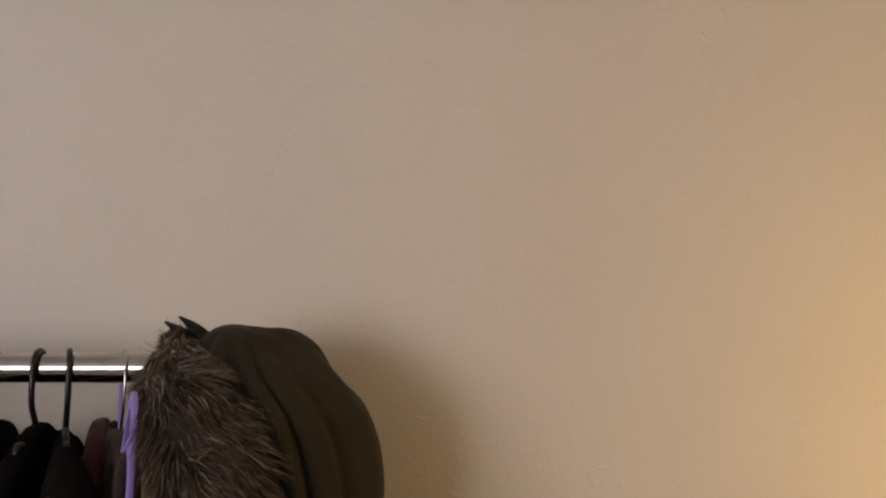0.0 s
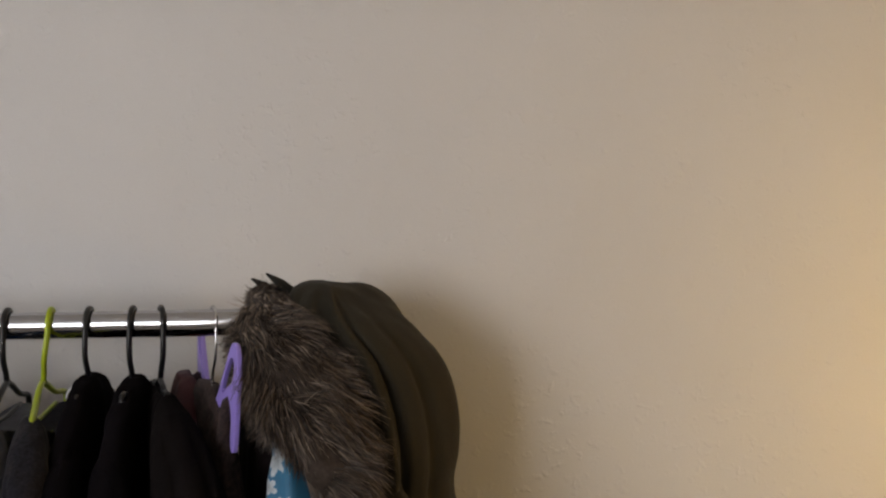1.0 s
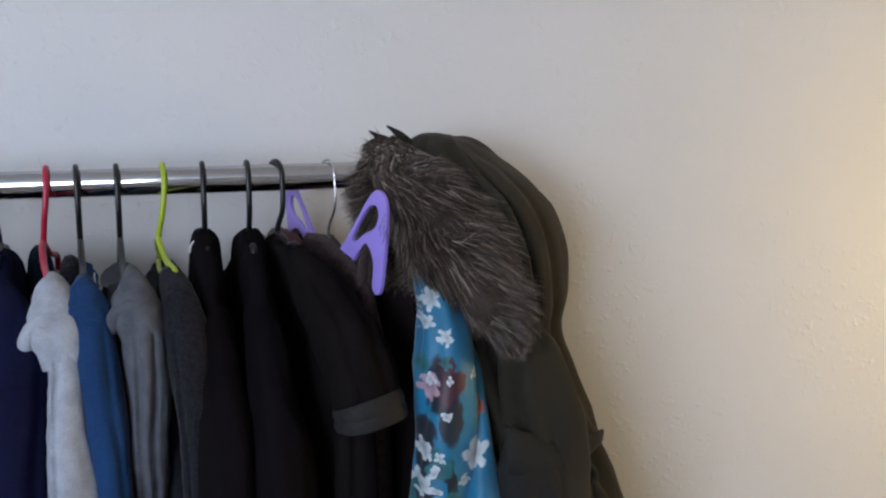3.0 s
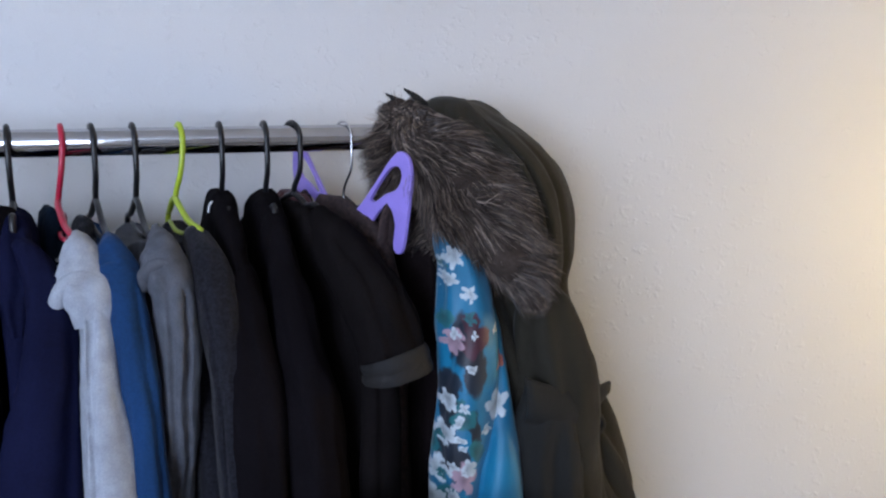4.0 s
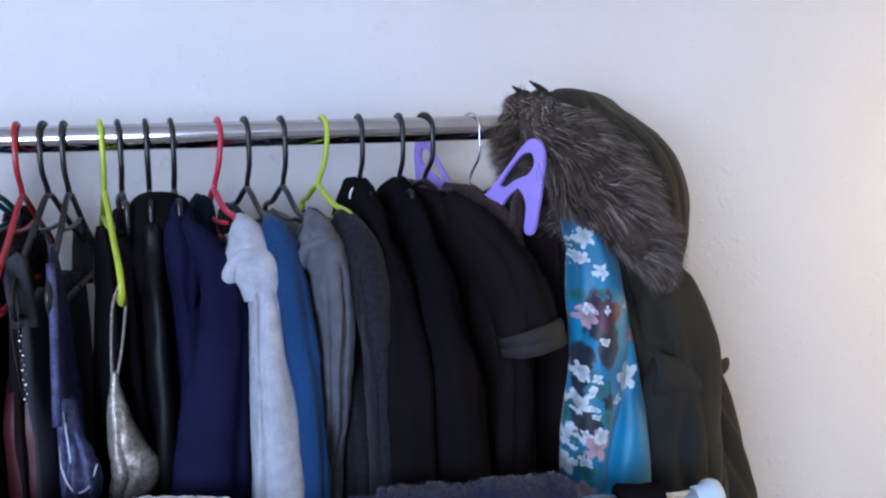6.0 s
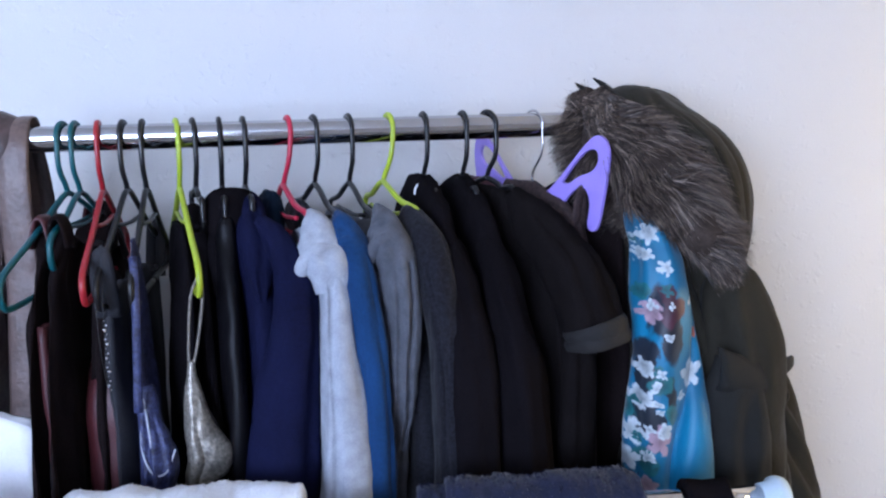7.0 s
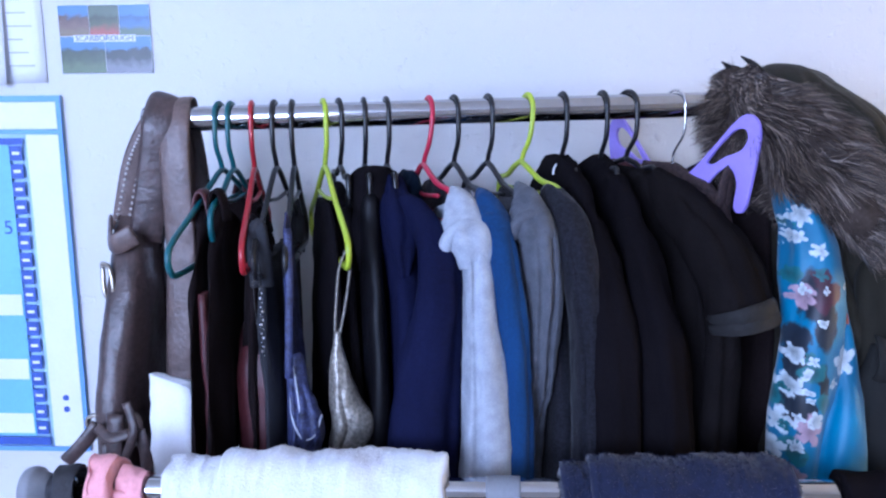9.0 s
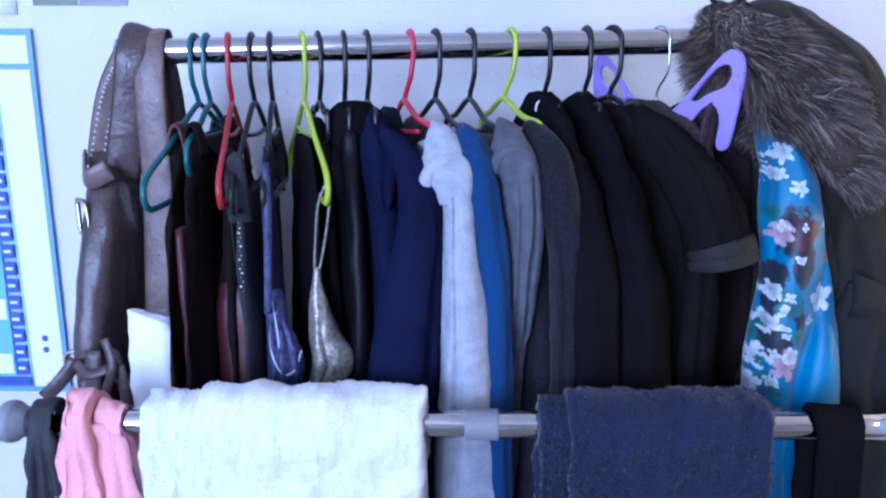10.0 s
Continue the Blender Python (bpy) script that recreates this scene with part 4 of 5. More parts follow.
# heights, left, right, front, back of the hood and shoulders
SEC = [(1.578, 0.188, 0.230, -0.20, -0.15), (1.572, 0.165, 0.250, -0.228, -0.12), (1.556, 0.148, 0.272, -0.255, -0.095), (1.530, 0.142, 0.299, -0.282, -0.108), (1.495, 0.145, 0.331, -0.296, -0.108), (1.450, 0.15, 0.347, -0.304, -0.108), (1.39, 0.16, 0.350, -0.308, -0.108), (1.345, 0.16, 0.343, -0.308, -0.108), (1.30, 0.16, 0.356, -0.318, -0.108), (1.20, 0.15, 0.392, -0.34, -0.108), (1.09, 0.14, 0.430, -0.35, -0.108), (1.0, 0.14, 0.448, -0.355, -0.108), (0.72, 0.13, 0.47, -0.35, -0.108), (0.62, 0.13, 0.47, -0.35, -0.108)]
bm = bmesh.new()
rings = []
line = spline(SEC, 5)
for z, xl, xr, yf, yb in line:
    ring = []
    t = (1.58 - z) / 0.9
    for k in range(120):
        a = 2 * math.pi * k / 120
        c, s = math.cos(a), math.sin(a)
        # long slanting creases that run from the crown to the side
        f = 1 + (0.03 if z > 1.32 else 0.03 + 0.085 * min(1, (1.32 - z) * 8)) * min(1, t * 4) * math.sin(6 * a + 7 * (1.58 - z) + 1.5 * noise.noise(Vector((c, s, z * 4))))
        for a0, drift, deep in ((4.15, 2.0, 0.17), (4.55, 2.4, 0.22), (5.05, 1.9, 0.18), (5.6, 1.4, 0.12)):
            q = (a - a0 - drift * (1.58 - z)) / 0.075
            f -= deep * min(1, t * 9) * math.exp(-q * q) * (1 if z > 1.2 else max(0, (z - 1.0) / 0.2))
            q = (a - a0 - drift * (1.58 - z) + 0.15) / 0.10
            f += deep * 0.5 * min(1, t * 9) * math.exp(-q * q)
        ring.append(Vector(((xl + xr) / 2 - 0.034 * max(0.0, s - 0.25) - 0.05 * max(0.0, c) * max(0.0, -s - 0.08) + (xr - xl) / 2 * math.copysign(abs(c) ** 0.85, c) * (0.5 + 0.5 * f), (yf + yb) / 2 + (yb - yf) / 2 * math.copysign(abs(s) ** 0.85, s) * f, z)) - PO)
    rings.append(ring)
loft(bm, rings)
wobble(bm, 0.006, 12, 3.3, (1, 1, 0.6))
part("shell", bm, M_OLIVE, parka)
# front sleeve and pocket flap; the flap's shade is put into its darker olive
bm = bmesh.new()
sleeve(bm, [Vector(p) - PO for p in ((0.276, -0.282, 1.375), (0.284, -0.308, 1.335), (0.293, -0.322, 1.28), (0.300, -0.318, 1.22), (0.310, -0.308, 1.10), (0.320, -0.300, 0.85))], [0.010, 0.030, 0.038, 0.042, 0.044, 0.044], 2.8, 1.1, 0.2, 5)
part("sleeve", bm, M_OLIVE, parka)
bm = bmesh.new()
sleeve(bm, [Vector(p) - PO for p in ((0.275, -0.285, 1.40), (0.285, -0.30, 1.30), (0.295, -0.312, 1.2), (0.30, -0.318, 1.05), (0.30, -0.32, 0.85))], [0.010, 0.028, 0.036, 0.044, 0.046], 6.8, 1.0, 0.3, 5)
part("front_panel", bm, M_OLIVE, parka)
flap = bmesh.new()
rows = []
for v in range(7):
    row = []
    for u in range(13):
        a, b = u / 12, v / 6
        low = 0.052 - 0.034 * max(0.0, a - 0.55) / 0.45
        row.append(Vector((0.246 + 0.127 * a - 0.012 * b * a, -0.368 + 0.066 * a * a - 0.012 * math.sin(math.pi * b), 1.272 - 0.034 * a - low * b + 0.004 * math.sin(5 * a + 2))) - PO)
    rows.append(row)
for off in (0.0, 0.005):
    vs = [[flap.verts.new(p + Vector((0, off, 0))) for p in row] for row in rows]
    for v in range(6):
        for u in range(12):
            flap.faces.new((vs[v][u], vs[v][u + 1], vs[v + 1][u + 1], vs[v + 1][u]))
edge = [e for e in flap.edges if e.is_boundary]
bmesh.ops.bridge_loops(flap, edges=edge)
wobble(flap, 0.003, 24, 2.0)
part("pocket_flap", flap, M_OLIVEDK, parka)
# darker panel added where shade falls below the flap
part("pocket_shade", hang_cloth(bmesh.new(), [Vector(p) - PO for p in ((0.272, -0.345, 1.262), (0.276, -0.352, 1.22), (0.284, -0.355, 1.14), (0.290, -0.356, 1.02), (0.292, -0.356, 0.88))], [0.020, 0.034, 0.036, 0.038, 0.038], [0.012, 0.022, 0.022, 0.022, 0.020], ((1.4, 0.2, 0.25, 0.2, 0.2),), 3.1), M_OLIVEDK, parka, "dark olive panel that stands in for shade below the flap")
for x0, x1, seed in ((0.335, 0.362, 1.5),):
    part("skirt_fold", hang_cloth(bmesh.new(), [Vector(p) - PO for p in ((x0 - 0.004, -0.262, 1.24), (x0, -0.290, 1.19), (x0 + (x1 - x0) * 0.5, -0.300, 1.11), (x1, -0.302, 1.0), (x1 + 0.01, -0.302, 0.85))], [0.006, 0.018, 0.022, 0.024, 0.024], [0.008, 0.024, 0.030, 0.032, 0.030], ((1.9, 0.1, 0.2, 0.2, 0.1),), seed), M_OLIVE, parka)
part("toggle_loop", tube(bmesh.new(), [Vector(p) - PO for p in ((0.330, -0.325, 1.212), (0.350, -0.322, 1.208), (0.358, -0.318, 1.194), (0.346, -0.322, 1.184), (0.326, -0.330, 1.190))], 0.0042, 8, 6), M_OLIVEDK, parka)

# fur trim: a soft core and many tapered hairs
FUR_A = [(0.122, -0.195, 1.560, 0.020), (0.150, -0.235, 1.540, 0.034), (0.180, -0.275, 1.500, 0.048), (0.208, -0.305, 1.455, 0.050), (0.226, -0.326, 1.415, 0.038), (0.242, -0.342, 1.384, 0.026), (0.256, -0.350, 1.362, 0.010)]
FUR_B = [(0.122, -0.195, 1.560, 0.018), (0.118, -0.205, 1.520, 0.026), (0.130, -0.215, 1.480, 0.034), (0.160, -0.235, 1.440, 0.040), (0.190, -0.265, 1.400, 0.030)]
bm = bmesh.new()
for f in (FUR_A, FUR_B):
    tube(bm, [Vector(p[:3]) - PO for p in f], [p[3] * 0.8 for p in f], 16, 6)
wobble(bm, 0.010, 22, 1.0)
part("fur_base", bm, M_FURDK, parka, "brown-grey fur trim")
rng = random.Random(4)
bm = bmesh.new()


def hair(p, d, length, width, droop, tone):
    side = d.cross(Vector((rng.uniform(-1, 1), rng.uniform(-1, 1), rng.uniform(-1, 1)))).normalized()
    prev = None
    q, v = p.copy(), d.copy()
    for i in range(5):
        w = width * (1 - i / 4.6)
        cur = (bm.verts.new(q - side * w), bm.verts.new(q + side * w))
        if prev:
            bm.faces.new((prev[0], prev[1], cur[1], cur[0]))
        prev = cur
        v = (v + Vector((0, 0, -droop)) + Vector((rng.gauss(0, 0.05), rng.gauss(0, 0.05), rng.gauss(0, 0.05)))).normalized()
        q = q + v * (length / 4)


FUR_C = [(0.135, -0.245, 1.535, 0.030), (0.158, -0.275, 1.500, 0.040), (0.180, -0.295, 1.455, 0.040), (0.205, -0.318, 1.410, 0.030)]
for f, count, sweep in ((FUR_C, 9000, Vector((0.40, -0.75, -0.35))), (FUR_A, 27000, Vector((0.85, -0.15, -0.22))), (FUR_B, 12000, Vector((-0.75, -0.2, -0.25)))):
    fl = spline(f, 12)
    for _ in range(count):
        i = rng.randrange(len(fl) - 1)
        c = Vector(fl[i][:3])
        nrm = Vector((rng.gauss(0, 1), rng.gauss(-0.35, 1), rng.gauss(0, 1))).normalized()
        p = c + nrm * fl[i][3] * 0.75 - PO
        clump = noise.noise_vector((p + PO) * 28.0)
        t = i / len(fl)
        d = (nrm * 0.36 + sweep * (0.95 if t > 0.12 else 0.5) + clump * 0.8).normalized()
        hair(p, d, (0.65 if sweep.x < 0 else 1.0) * rng.uniform(0.018, 0.044) * (0.5 if t > 0.8 else 0.4 if t < 0.2 else 1), rng.uniform(0.0004, 0.0008), 0.13, 0)
# tufts that stand up at the crown
for base, d in (((0.118, -0.20, 1.562), (-0.55, 0, 0.75)), ((0.128, -0.20, 1.568), (-0.2, 0, 0.9)), ((0.108, -0.20, 1.550), (-0.9, 0, 0.5))):
    for _ in range(12):
        hair(Vector(base) - PO + Vector((rng.gauss(0, 0.006), rng.gauss(0, 0.008), rng.gauss(0, 0.005))), (Vector(d) + Vector((rng.gauss(0, 0.22), rng.gauss(0, 0.2), rng.gauss(0, 0.15)))).normalized(), rng.uniform(0.012, 0.024), 0.0006, 0.02, 0)
part("fur_hair", bm, M_HAIR, parka, "long brown-grey fur hairs")
# stiff dark corner of the hood lining
for pts in ([(0.135, -0.20, 1.552), (0.126, -0.202, 1.572), (0.112, -0.205, 1.582)], [(0.165, -0.21, 1.560), (0.148, -0.215, 1.577), (0.132, -0.215, 1.588)]):
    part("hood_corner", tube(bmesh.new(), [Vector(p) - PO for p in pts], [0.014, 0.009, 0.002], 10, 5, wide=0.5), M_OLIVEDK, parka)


# ---- towels and cloths on the lower rail ----
def drape(bm, x0, x1, top, thick, front, back, seed, flare=0.0, amount=0.006, nx=40, gap=0.002, nz=14, nub=0.0):
    """Cloth laid over the lower rail: an arch with thickness carried along the rail."""
    r_in = 0.0148 + gap
    rings = []
    for i in range(nx + 1):
        u = i / nx
        x = x0 + (x1 - x0) * u
        edge = min(1.0, min(u, 1 - u) * nx / 2.5)
        th = thick * (0.55 + 0.45 * math.sqrt(max(0, edge)))
        pr = []
        ro = r_in + th
        zc = LOW_Z
        hump = top - (zc + ro)
        def pt(r, ang):
            return (x, LOW_Y + r * math.cos(ang), zc + r * math.sin(ang) + (hump if r > r_in else 0) * max(0, math.sin(ang)))
        for k in range(nz):
            z = front + (zc - front) * k / nz
            f = 1 - k / nz
            pr.append((x + flare * (u - 0.5) * f, LOW_Y - ro - 0.010 * f + 0.006 * f * math.sin(u * 19 + seed), z))
        for k in range(13):
            pr.append(pt(ro, math.pi - math.pi * k / 12))
        for k in range(nz + 1):
            z = zc + (back - zc) * k / nz
            pr.append((x + flare * (u - 0.5) * k / nz, LOW_Y + ro + 0.004 * k / nz, z))
        for k in range(nz + 1):
            z = back + (zc - back) * k / nz
            pr.append((x + flare * (u - 0.5) * (1 - k / nz), LOW_Y + r_in + 0.002, z))
        for k in range(1, 12):
            pr.append(pt(r_in, math.pi * k / 12))
        for k in range(nz + 1):
            z = zc + (front - zc) * k / nz
            f = k / nz
            pr.append((x + flare * (u - 0.5) * f, LOW_Y - r_in - 0.002 - 0.006 * f, z))
        rings.append(pr)
    loft(bm, rings)
    wobble(bm, amount, 26, seed)
    if nub:
        wobble(bm, nub * 1.3, 210, seed + 1)
    return bm


def pile(ob, count, length, mat, seed):
    """Short terry loops standing all over the upper part of a towel."""
    me, rnd = ob.data, random.Random(seed)
    faces = [p for p in me.polygons if p.center.z > 1.02 and (p.center.y < LOW_Y or p.center.z > LOW_Z + 0.02)]
    verts, quads = [], []
    for _ in range(count):
        p = rnd.choice(faces)
        a, b = me.vertices[p.vertices[0]].co, me.vertices[p.vertices[2]].co
        q = a.lerp(b, rnd.random()) - p.normal * 0.0006
        up = (p.normal + Vector((rnd.gauss(0, 0.5), rnd.gauss(0, 0.5), rnd.gauss(-0.15, 0.5)))).normalized() * length * rnd.uniform(0.5, 1.2)
        side = up.cross(Vector((rnd.gauss(0, 1), rnd.gauss(0, 1), rnd.gauss(0, 1)))).normalized() * 0.0007
        k = len(verts)
        verts += [q - side, q + side, q + up + side * 0.6, q + up - side * 0.6]
        quads.append((k, k + 1, k + 2, k + 3))
    mesh = bpy.data.meshes.new("terry_nap")
    mesh.from_pydata(verts, [], quads)
    mesh.materials.append(mat)
    nap = tagged(new("terry_nap", mesh), kind="stuff")
    nap.parent = ob


tw = thing("towel", pose(0, 0, 0), "thick white terry towel folded over the lower rail", "towel", "towels on the lower rail")
pile(part("upper_fold", drape(bmesh.new(), -0.462, -0.226, 1.167, 0.026, 0.72, 0.80, 1.0, nx=110, nz=100, nub=0.0010), M_TOWELW, tw), 14000, 0.0016, M_TOWELW, 1)
pile(part("under_fold", drape(bmesh.new(), -0.522, -0.452, 1.159, 0.018, 0.70, 0.80, 2.0, nx=40, nz=100, nub=0.0010), M_TOWELW, tw), 5000, 0.0016, M_TOWELW, 2)
tn = thing("towel", pose(0, 0, 0), "fluffy navy terry towel folded over the lower rail", "towel", "towels on the lower rail")
pile(part("upper_fold", drape(bmesh.new(), -0.078, 0.128, 1.167, 0.026, 0.74, 0.80, 3.0, nx=110, nz=100, nub=0.0017), M_TOWELN, tn), 16000, 0.003, M_TOWELN, 3)
pile(part("under_fold", drape(bmesh.new(), -0.106, -0.072, 1.158, 0.018, 0.72, 0.80, 4.0, nx=30, nz=100, nub=0.0017), M_TOWELN, tn), 5000, 0.003, M_TOWELN, 4)
sk = thing("scarf", pose(0, 0, 0), "narrow black cloth band looped over the lower rail", "scarf")
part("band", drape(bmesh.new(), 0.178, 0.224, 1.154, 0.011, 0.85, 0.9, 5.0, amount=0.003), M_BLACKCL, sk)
pk = thing("pink_top", pose(0, 0, 0), "pale pink jersey top draped over the rail end", "top")
part("fold", drape(bmesh.new(), -0.606, -0.578, 1.160, 0.014, 0.88, 0.92, 6.0, flare=0.10, amount=0.010), M_PINK, pk)
part("under_fold", drape(bmesh.new(), -0.575, -0.545, 1.132, 0.004, 0.86, 0.92, 7.0, flare=0.12, amount=0.008, gap=0.001), M_PINK, pk)
lc = thing("lace_strap", pose(0, 0, 0), "black lace straps looped by the end knob", "underwear")
part("band", drape(bmesh.new(), -0.642, -0.618, 1.150, 0.006, 0.95, 0.98, 8.0, flare=0.05, amount=0.006), M_BLACKLACE, lc)

# ---- brown handbag hung on the other end ----
bag = thing("handbag", pose(-0.632, -0.2, 1.2), "brown leather shoulder bag with studded strap hung by its straps", "handbag")
BO = Vector((-0.66, -0.2, 1.2))
BS = [(1.39, -0.695, -0.665, -0.215, -0.15), (1.36, -0.702, -0.65, -0.25, -0.12), (1.30, -0.704, -0.642, -0.28, -0.10), (1.20, -0.708, -0.648, -0.31, -0.09), (1.10, -0.712, -0.65, -0.32, -0.08), (1.00, -0.708, -0.65, -0.32, -0.08), (0.94, -0.70, -0.64, -0.30, -0.10)]
rings = []
for z, xl, xr, yf, yb in spline(BS, 9):
    ring = []
    for k in range(72):
        a = 2 * math.pi * k / 72
        c, s = math.cos(a), math.sin(a)
        ring.append(Vector(((xl + xr) / 2 + (xr - xl) / 2 * math.copysign(abs(c) ** 0.7, c), (yf + yb) / 2 + (yb - yf) / 2 * math.copysign(abs(s) ** 0.7, s), z)) - BO)
    rings.append(ring)
bm = loft(bmesh.new(), rings)
wobble(bm, 0.003, 9, 2.0, (1, 1, 0.6))
wobble(bm, 0.003, 26, 6.0, (1, 1, 0.6))
part("bag_body", bm, M_LEATHER, bag)


def ribbon(pts, wide, thick, axis):
    return tube(bmesh.new(), [Vector(p) - BO for p in pts], thick, 10, 8, wide=wide / thick, axis=axis)


part("strap", ribbon([(-0.69, -0.215, 1.37), (-0.664, -0.222, 1.46), (-0.634, -0.225, 1.514), (-0.622, -0.205, 1.539), (-0.622, -0.18, 1.519), (-0.66, -0.17, 1.42), (-0.69, -0.16, 1.36)], 0.017, 0.003, (1, 0.3, 0)), M_LEATHERLT, bag, "studded tan strap")
part("strap", ribbon([(-0.622, -0.245, 1.09), (-0.612, -0.240, 1.24), (-0.606, -0.238, 1.35), (-0.606, -0.24, 1.47), (-0.606, -0.232, 1.519), (-0.610, -0.21, 1.540), (-0.614, -0.18, 1.524), (-0.62, -0.16, 1.40)], 0.020, 0.003, (1, 0, 0)), M_LEATHERLT, bag, "wide tan strap")
part("strap", ribbon([(-0.655, -0.23, 1.36), (-0.632, -0.236, 1.46), (-0.622, -0.238, 1.514), (-0.618, -0.212, 1.544), (-0.612, -0.18, 1.524), (-0.605, -0.165, 1.45), (-0.60, -0.16, 1.3)], 0.022, 0.0035, (1, 0.2, 0)), M_LEATHER, bag)
for row in (-0.008, 0.008):
    for p in spline([(-0.688 + row, -0.2215, 1.385), (-0.664 + row, -0.2275, 1.46), (-0.638 + row, -0.2305, 1.510)], 10):
        bm = bmesh.new()
        bmesh.ops.create_icosphere(bm, subdivisions=1, radius=0.0021, matrix=Matrix.Translation(Vector(p) - BO))
        part("stud", bm, M_STITCH, bag)
part("buckle", tube(bmesh.new(), [Vector(p) - BO for p in ((-0.700, -0.262, 1.335), (-0.686, -0.272, 1.33), (-0.682, -0.275, 1.30), (-0.696, -0.268, 1.295), (-0.700, -0.262, 1.335))], 0.003, 8, 5), M_BRASS, bag, "worn metal buckle")
part("strap_keeper", ribbon([(-0.700, -0.232, 1.385), (-0.685, -0.262, 1.36), (-0.655, -0.262, 1.372)], 0.014, 0.003, (0, 0.2, 1)), M_LEATHERLT, bag)
part("ring", tube(bmesh.new(), [Vector((-0.648 + 0.010 * math.cos(a), -0.318, 1.135 + 0.02 * math.sin(a))) - BO for a in (k * math.pi / 4 for k in range(9))], 0.0034, 8, 4), M_LEATHERLT, bag)
part("buckle", tube(bmesh.new(), [Vector((-0.70 + 0.012 * math.cos(a), -0.31, 1.14 + 0.010 * math.sin(a))) - BO for a in (k * math.pi / 4 for k in range(9))], 0.003, 8, 4), M_BRASS, bag)
part("strap_end", ribbon([(-0.695, -0.315, 1.14), (-0.715, -0.322, 1.115), (-0.735, -0.325, 1.095)], 0.009, 0.003, (0, 0, 1)), M_LEATHER, bag)
part("strap_end", ribbon([(-0.665, -0.33, 1.16), (-0.668, -0.338, 1.08), (-0.67, -0.34, 1.0)], 0.011, 0.003, (1, 0, 0)), M_LEATHER, bag)

for pts, wide in (([(-0.650, -0.330, 1.175), (-0.640, -0.338, 1.145), (-0.648, -0.340, 1.115), (-0.662, -0.338, 1.09)], 0.006), ([(-0.690, -0.328, 1.142), (-0.668, -0.338, 1.132), (-0.646, -0.336, 1.138)], 0.007), ([(-0.636, -0.330, 1.14), (-0.628, -0.334, 1.10), (-0.634, -0.334, 1.05)], 0.008), ([(-0.684, -0.326, 1.12), (-0.676, -0.336, 1.08), (-0.680, -0.338, 1.03)], 0.007)):
    part("strap_end", ribbon(pts, wide, 0.0028, (1, 0, 0.3)), M_LEATHER, bag)

tote = thing("tote_bag", pose(-0.562, -0.3, 1.095), "white cotton bag hanging beside the handbag", "bag")
bm = bmesh.new()
loft(bm, [[(-0.030 * w + d, -0.032, z), (0.024 * w + d, -0.040, z - 0.016), (0.022 * w + d, -0.026, z - 0.010), (-0.026 * w + d, -0.018, z)] for z, w, d in ((0.118, 0.95, 0), (0.08, 1.0, 0.002), (0.0, 0.95, -0.002), (-0.1, 1.0, 0), (-0.22, 1.0, 0))])
bmesh.ops.subdivide_edges(bm, edges=bm.edges, cuts=3, use_grid_fill=True)
wobble(bm, 0.007, 22, 5)
part("bag_body", bm, M_WHITECL, tote)


# ---- papers on the wall ----
def sheet(bm, x0, x1, z0, z1, y=-0.0015, curl=0.0, nx=10, nz=10, thick=0.0006):
    def f(u, v):
        return y - curl * (abs(u - 0.3) ** 2) * (1 - v) ** 2
    top = [[bm.verts.new((x0 + (x1 - x0) * i / nx, f(i / nx, j / nz) - thick, z0 + (z1 - z0) * j / nz)) for i in range(nx + 1)] for j in range(nz + 1)]
    back = [[bm.verts.new((v.co.x, v.co.y + thick, v.co.z)) for v in r] for r in top]
    for g in (top, back):
        for j in range(nz):
            for i in range(nx):
                bm.faces.new((g[j][i], g[j][i + 1], g[j + 1][i + 1], g[j + 1][i]))
    rim = lambda g: [g[0][i] for i in range(nx)] + [g[j][nx] for j in range(nz)] + [g[nz][nx - i] for i in range(nx)] + [g[nz - j][0] for j in range(nz)]
    p, q = rim(top), rim(back)
    for i in range(len(p)):
        j = (i + 1) % len(p)
        bm.faces.new((p[i], p[j], q[j], q[i]))
    return bm


def plate(bm, x0, x1, z0, z1, y, t=0.0004):
    return box(bm, (x0, y - t, z0), (x1, y, z1))


# year planner, A2, with a blue border
cal = thing("wall_planner", pose(0.007, 0, 0), "pale blue paper year planner pinned flat on the wall", "calendar")
CX0, CX1, CZ0, CZ1 = -1.275, -0.855, 0.963, 1.555
part("paper", sheet(bmesh.new(), CX0, CX1, CZ0, CZ1, curl=0.004), M_CALPALE, cal)
y0 = -0.0085
bm = bmesh.new()
for lo in ((CX0, CX1, CZ1 - 0.009, CZ1), (CX0, CX1, CZ0, CZ0 + 0.008), (CX1 - 0.007, CX1, CZ0 + 0.008, CZ1 - 0.009), (CX0, CX0 + 0.007, CZ0 + 0.008, CZ1 - 0.009), (CX0 + 0.007, CX1 - 0.007, 1.496, 1.502)):
    plate(bm, *lo, y0)
part("border", bm, M_CALBLUE, cal, "blue printed border", smooth=False)
part("margin", plate(bmesh.new(), -0.915, -0.863, 0.972, 1.494, y0 + 0.0006), M_PAPER, cal, smooth=False)
part("header", plate(bmesh.new(), CX0 + 0.008, CX1 - 0.008, 1.503, 1.545, y0 + 0.0006), M_PAPER, cal, smooth=False)
part("grid", plate(bmesh.new(), -1.26, -0.945, 0.99, 1.478, y0 + 0.0006), M_CALMID, cal, smooth=False)
bm = bmesh.new()
part("rule", plate(bm, -1.26, -0.922, 0.974, 0.988, y0), M_CALDARK, cal, smooth=False)
part("rule", plate(bmesh.new(), -1.26, -0.922, 1.479, 1.489, y0), M_CALDARK, cal, smooth=False)
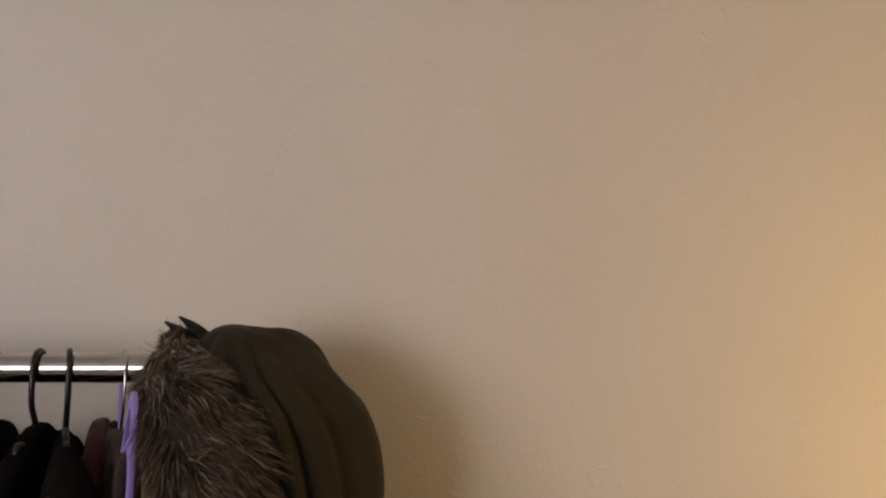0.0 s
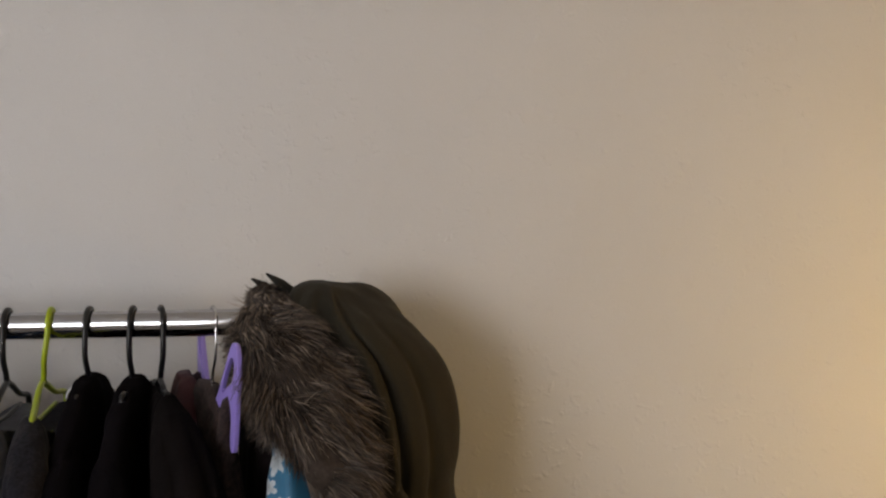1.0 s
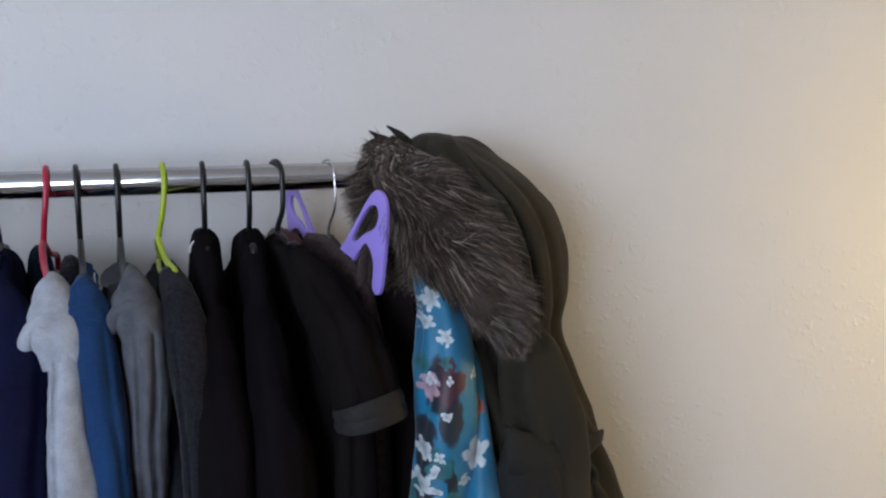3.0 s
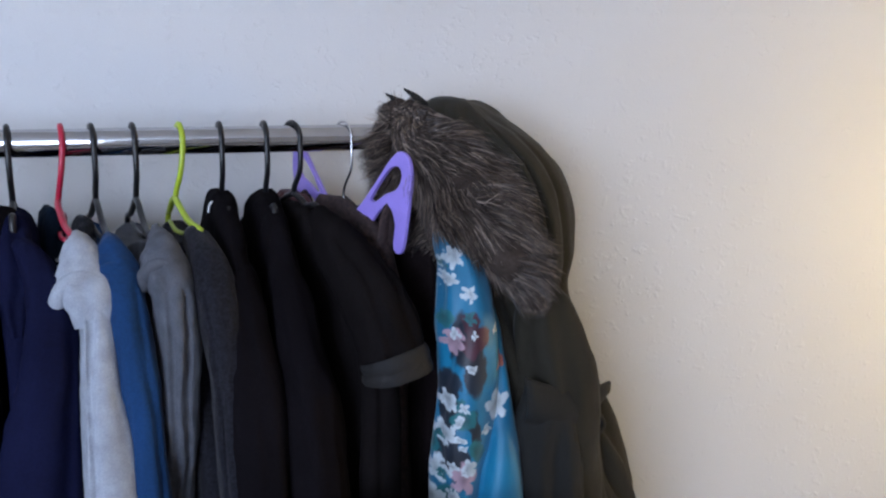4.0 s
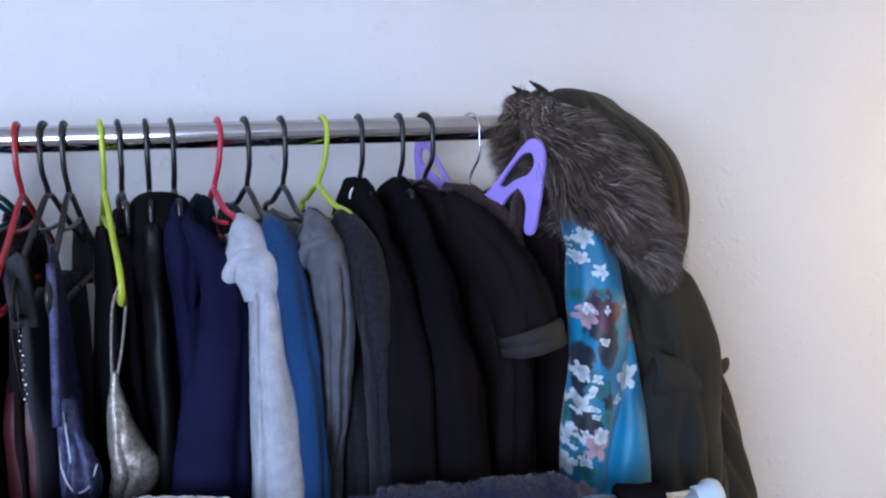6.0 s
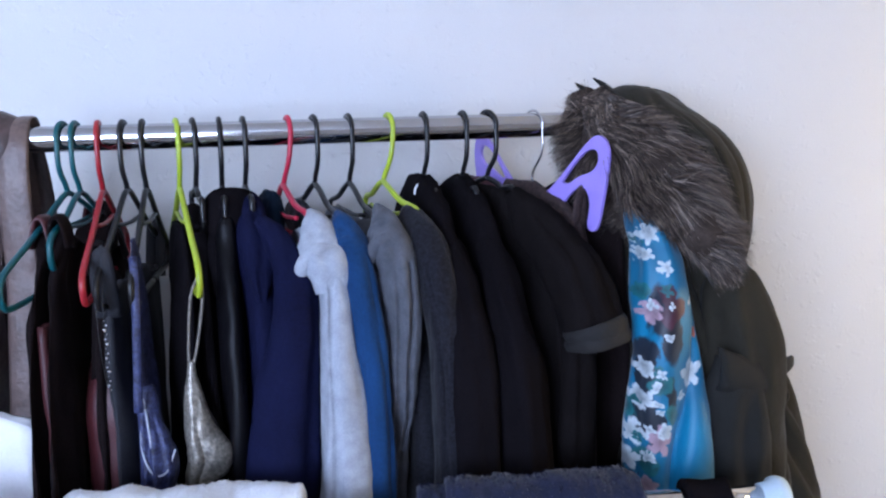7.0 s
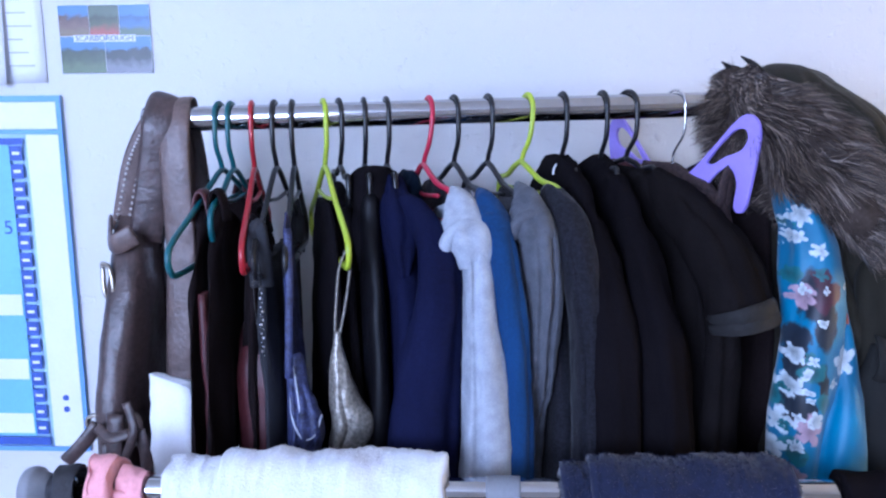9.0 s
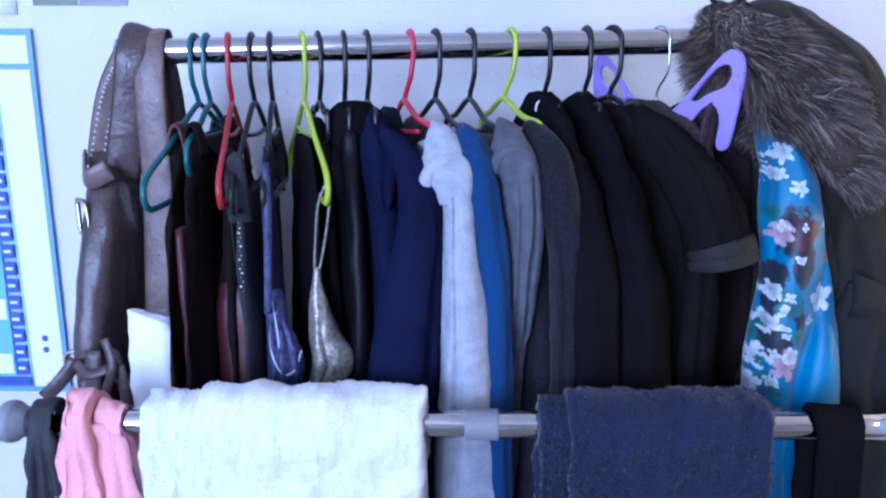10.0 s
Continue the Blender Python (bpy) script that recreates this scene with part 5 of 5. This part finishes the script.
for k in range(17):
    z = 0.990 + k * 0.0288
    part("day_cell", plate(bmesh.new(), -0.944, -0.924, z + 0.003, z + 0.0262, y0), M_CALDARK, cal, smooth=False)
    part("day_mark", plate(bmesh.new(), -0.940, -0.928, z + 0.012, z + 0.017, y0 - 0.0006), M_PAPER, cal, smooth=False)
for z0, z1 in ((1.20, 1.235), (1.09, 1.125), (0.995, 1.03)):
    part("entry", plate(bmesh.new(), -1.02, -0.948, z0, z1, y0 - 0.0002), M_PAPER, cal, smooth=False)
for z in (1.058, 1.038):
    bm = bmesh.new()
    bmesh.ops.create_cone(bm, cap_ends=True, segments=16, radius1=0.005, radius2=0.005, depth=0.001, matrix=pose(-0.889, y0 - 0.0004, z, 90))
    part("mark", bm, M_CALDARK, cal, smooth=False)
me = text_mesh("5", 0.032)
me.materials.append(M_CALDARK)
ob = new("numeral", me)
ob.parent = cal
ob.matrix_basis = pose(-0.958, y0 - 0.0006, 1.345, 90)

# picture postcard: five small views and a title strip
PX0, PX1, PZ0, PZ1 = -0.843, -0.697, 1.588, 1.692
pc = thing("postcard", pose(0, 0, 0), "glossy postcard of five coast views lettered SCARBOROUGH", "postcard")
part("card", sheet(bmesh.new(), PX0, PX1, PZ0, PZ1, thick=0.0005), M_PAPER, pc)


def view_material(name, skyc, land, low, seed):
    m = bpy.data.materials.new(name)
    m.use_nodes = True
    n, l = m.node_tree.nodes, m.node_tree.links
    b = n["Principled BSDF"]
    b.inputs["Roughness"].default_value = 0.35
    co = n.new("ShaderNodeTexCoord")
    sp = n.new("ShaderNodeSeparateXYZ")
    l.new(co.outputs["Generated"], sp.inputs[0])
    nz = n.new("ShaderNodeTexNoise")
    nz.noise_dimensions = "4D"
    nz.inputs["W"].default_value, nz.inputs["Scale"].default_value, nz.inputs["Detail"].default_value = seed, 90.0, 5.0
    l.new(co.outputs["Object"], nz.inputs["Vector"])
    ad = n.new("ShaderNodeMath")
    ad.operation = "MULTIPLY_ADD"
    ad.inputs[1].default_value = 0.48
    l.new(nz.outputs["Fac"], ad.inputs[0])
    l.new(sp.outputs["Z"], ad.inputs[2])
    r = n.new("ShaderNodeValToRGB")
    e = r.color_ramp.elements
    e[0].position, e[0].color = 0.4, (*low, 1)
    e[1].position, e[1].color = 1.1, (*skyc, 1)
    for p, c in ((0.62, land), (0.84, [x * 0.6 for x in land]), (0.95, skyc)):
        q = e.new(p)
        q.color = (*c, 1)
    l.new(ad.outputs[0], r.inputs[0])
    l.new(r.outputs[0], b.inputs["Base Color"])
    return m


SK = (0.085, 0.20, 0.38)
for i, (x0, x1, z0, z1, skyc, land, low) in enumerate(((-0.842, -0.7945, 1.645, 1.691, SK, (0.17, 0.10, 0.07), (0.20, 0.14, 0.08)), (-0.7935, -0.747, 1.645, 1.691, (0.09, 0.12, 0.07), (0.08, 0.09, 0.035), (0.34, 0.08, 0.05)), (-0.746, -0.698, 1.645, 1.691, SK, (0.07, 0.16, 0.33), (0.10, 0.14, 0.08)), (-0.842, -0.772, 1.589, 1.644, SK, (0.055, 0.08, 0.035), (0.10, 0.14, 0.06)), (-0.771, -0.698, 1.589, 1.644, SK, (0.03, 0.04, 0.03), (0.17, 0.17, 0.19)))):
    part("view", plate(bmesh.new(), x0, x1, z0, z1, -0.0022), view_material("postcard_view", skyc, land, low, i * 3.7), pc, smooth=False)
part("title_strip", plate(bmesh.new(), -0.820, -0.722, 1.636, 1.6465, -0.0028), M_PAPER, pc, smooth=False)
me = text_mesh("SCARBOROUGH", 0.0115, 1.08)
me.materials.append(M_CALDARK)
ob = new("title", me)
ob.parent = pc
ob.matrix_basis = pose(-0.771, -0.0034, 1.6412, 90)


def letter(x0, x1, z0, z1, label, lines, curl, y):
    p = thing("paper_sheet", pose(0, 0, 0), label, "paper")
    part("paper", sheet(bmesh.new(), x0, x1, z0, z1, y, curl=curl), M_PAPER, p)
    for z, a, b in lines:
        part("text_line", plate(bmesh.new(), a, b, z, z + 0.0022, y - 0.0022), M_INK, p, smooth=False)
    return p


letter(-1.08, -0.868, 1.575, 1.86, "printed white letter pinned on the wall", [(1.60 + 0.02 * k, -0.925, -0.885 - 0.008 * (k % 3)) for k in range(6)], 0.002, -0.0015)
letter(-1.13, -0.926, 1.572, 1.86, "small white note pinned over a letter", [(1.665, -1.1, -0.93)], 0.02, -0.006)
letter(-0.815, -0.702, 1.712, 1.86, "white card curling away above the postcard", [], 0.03, -0.002)
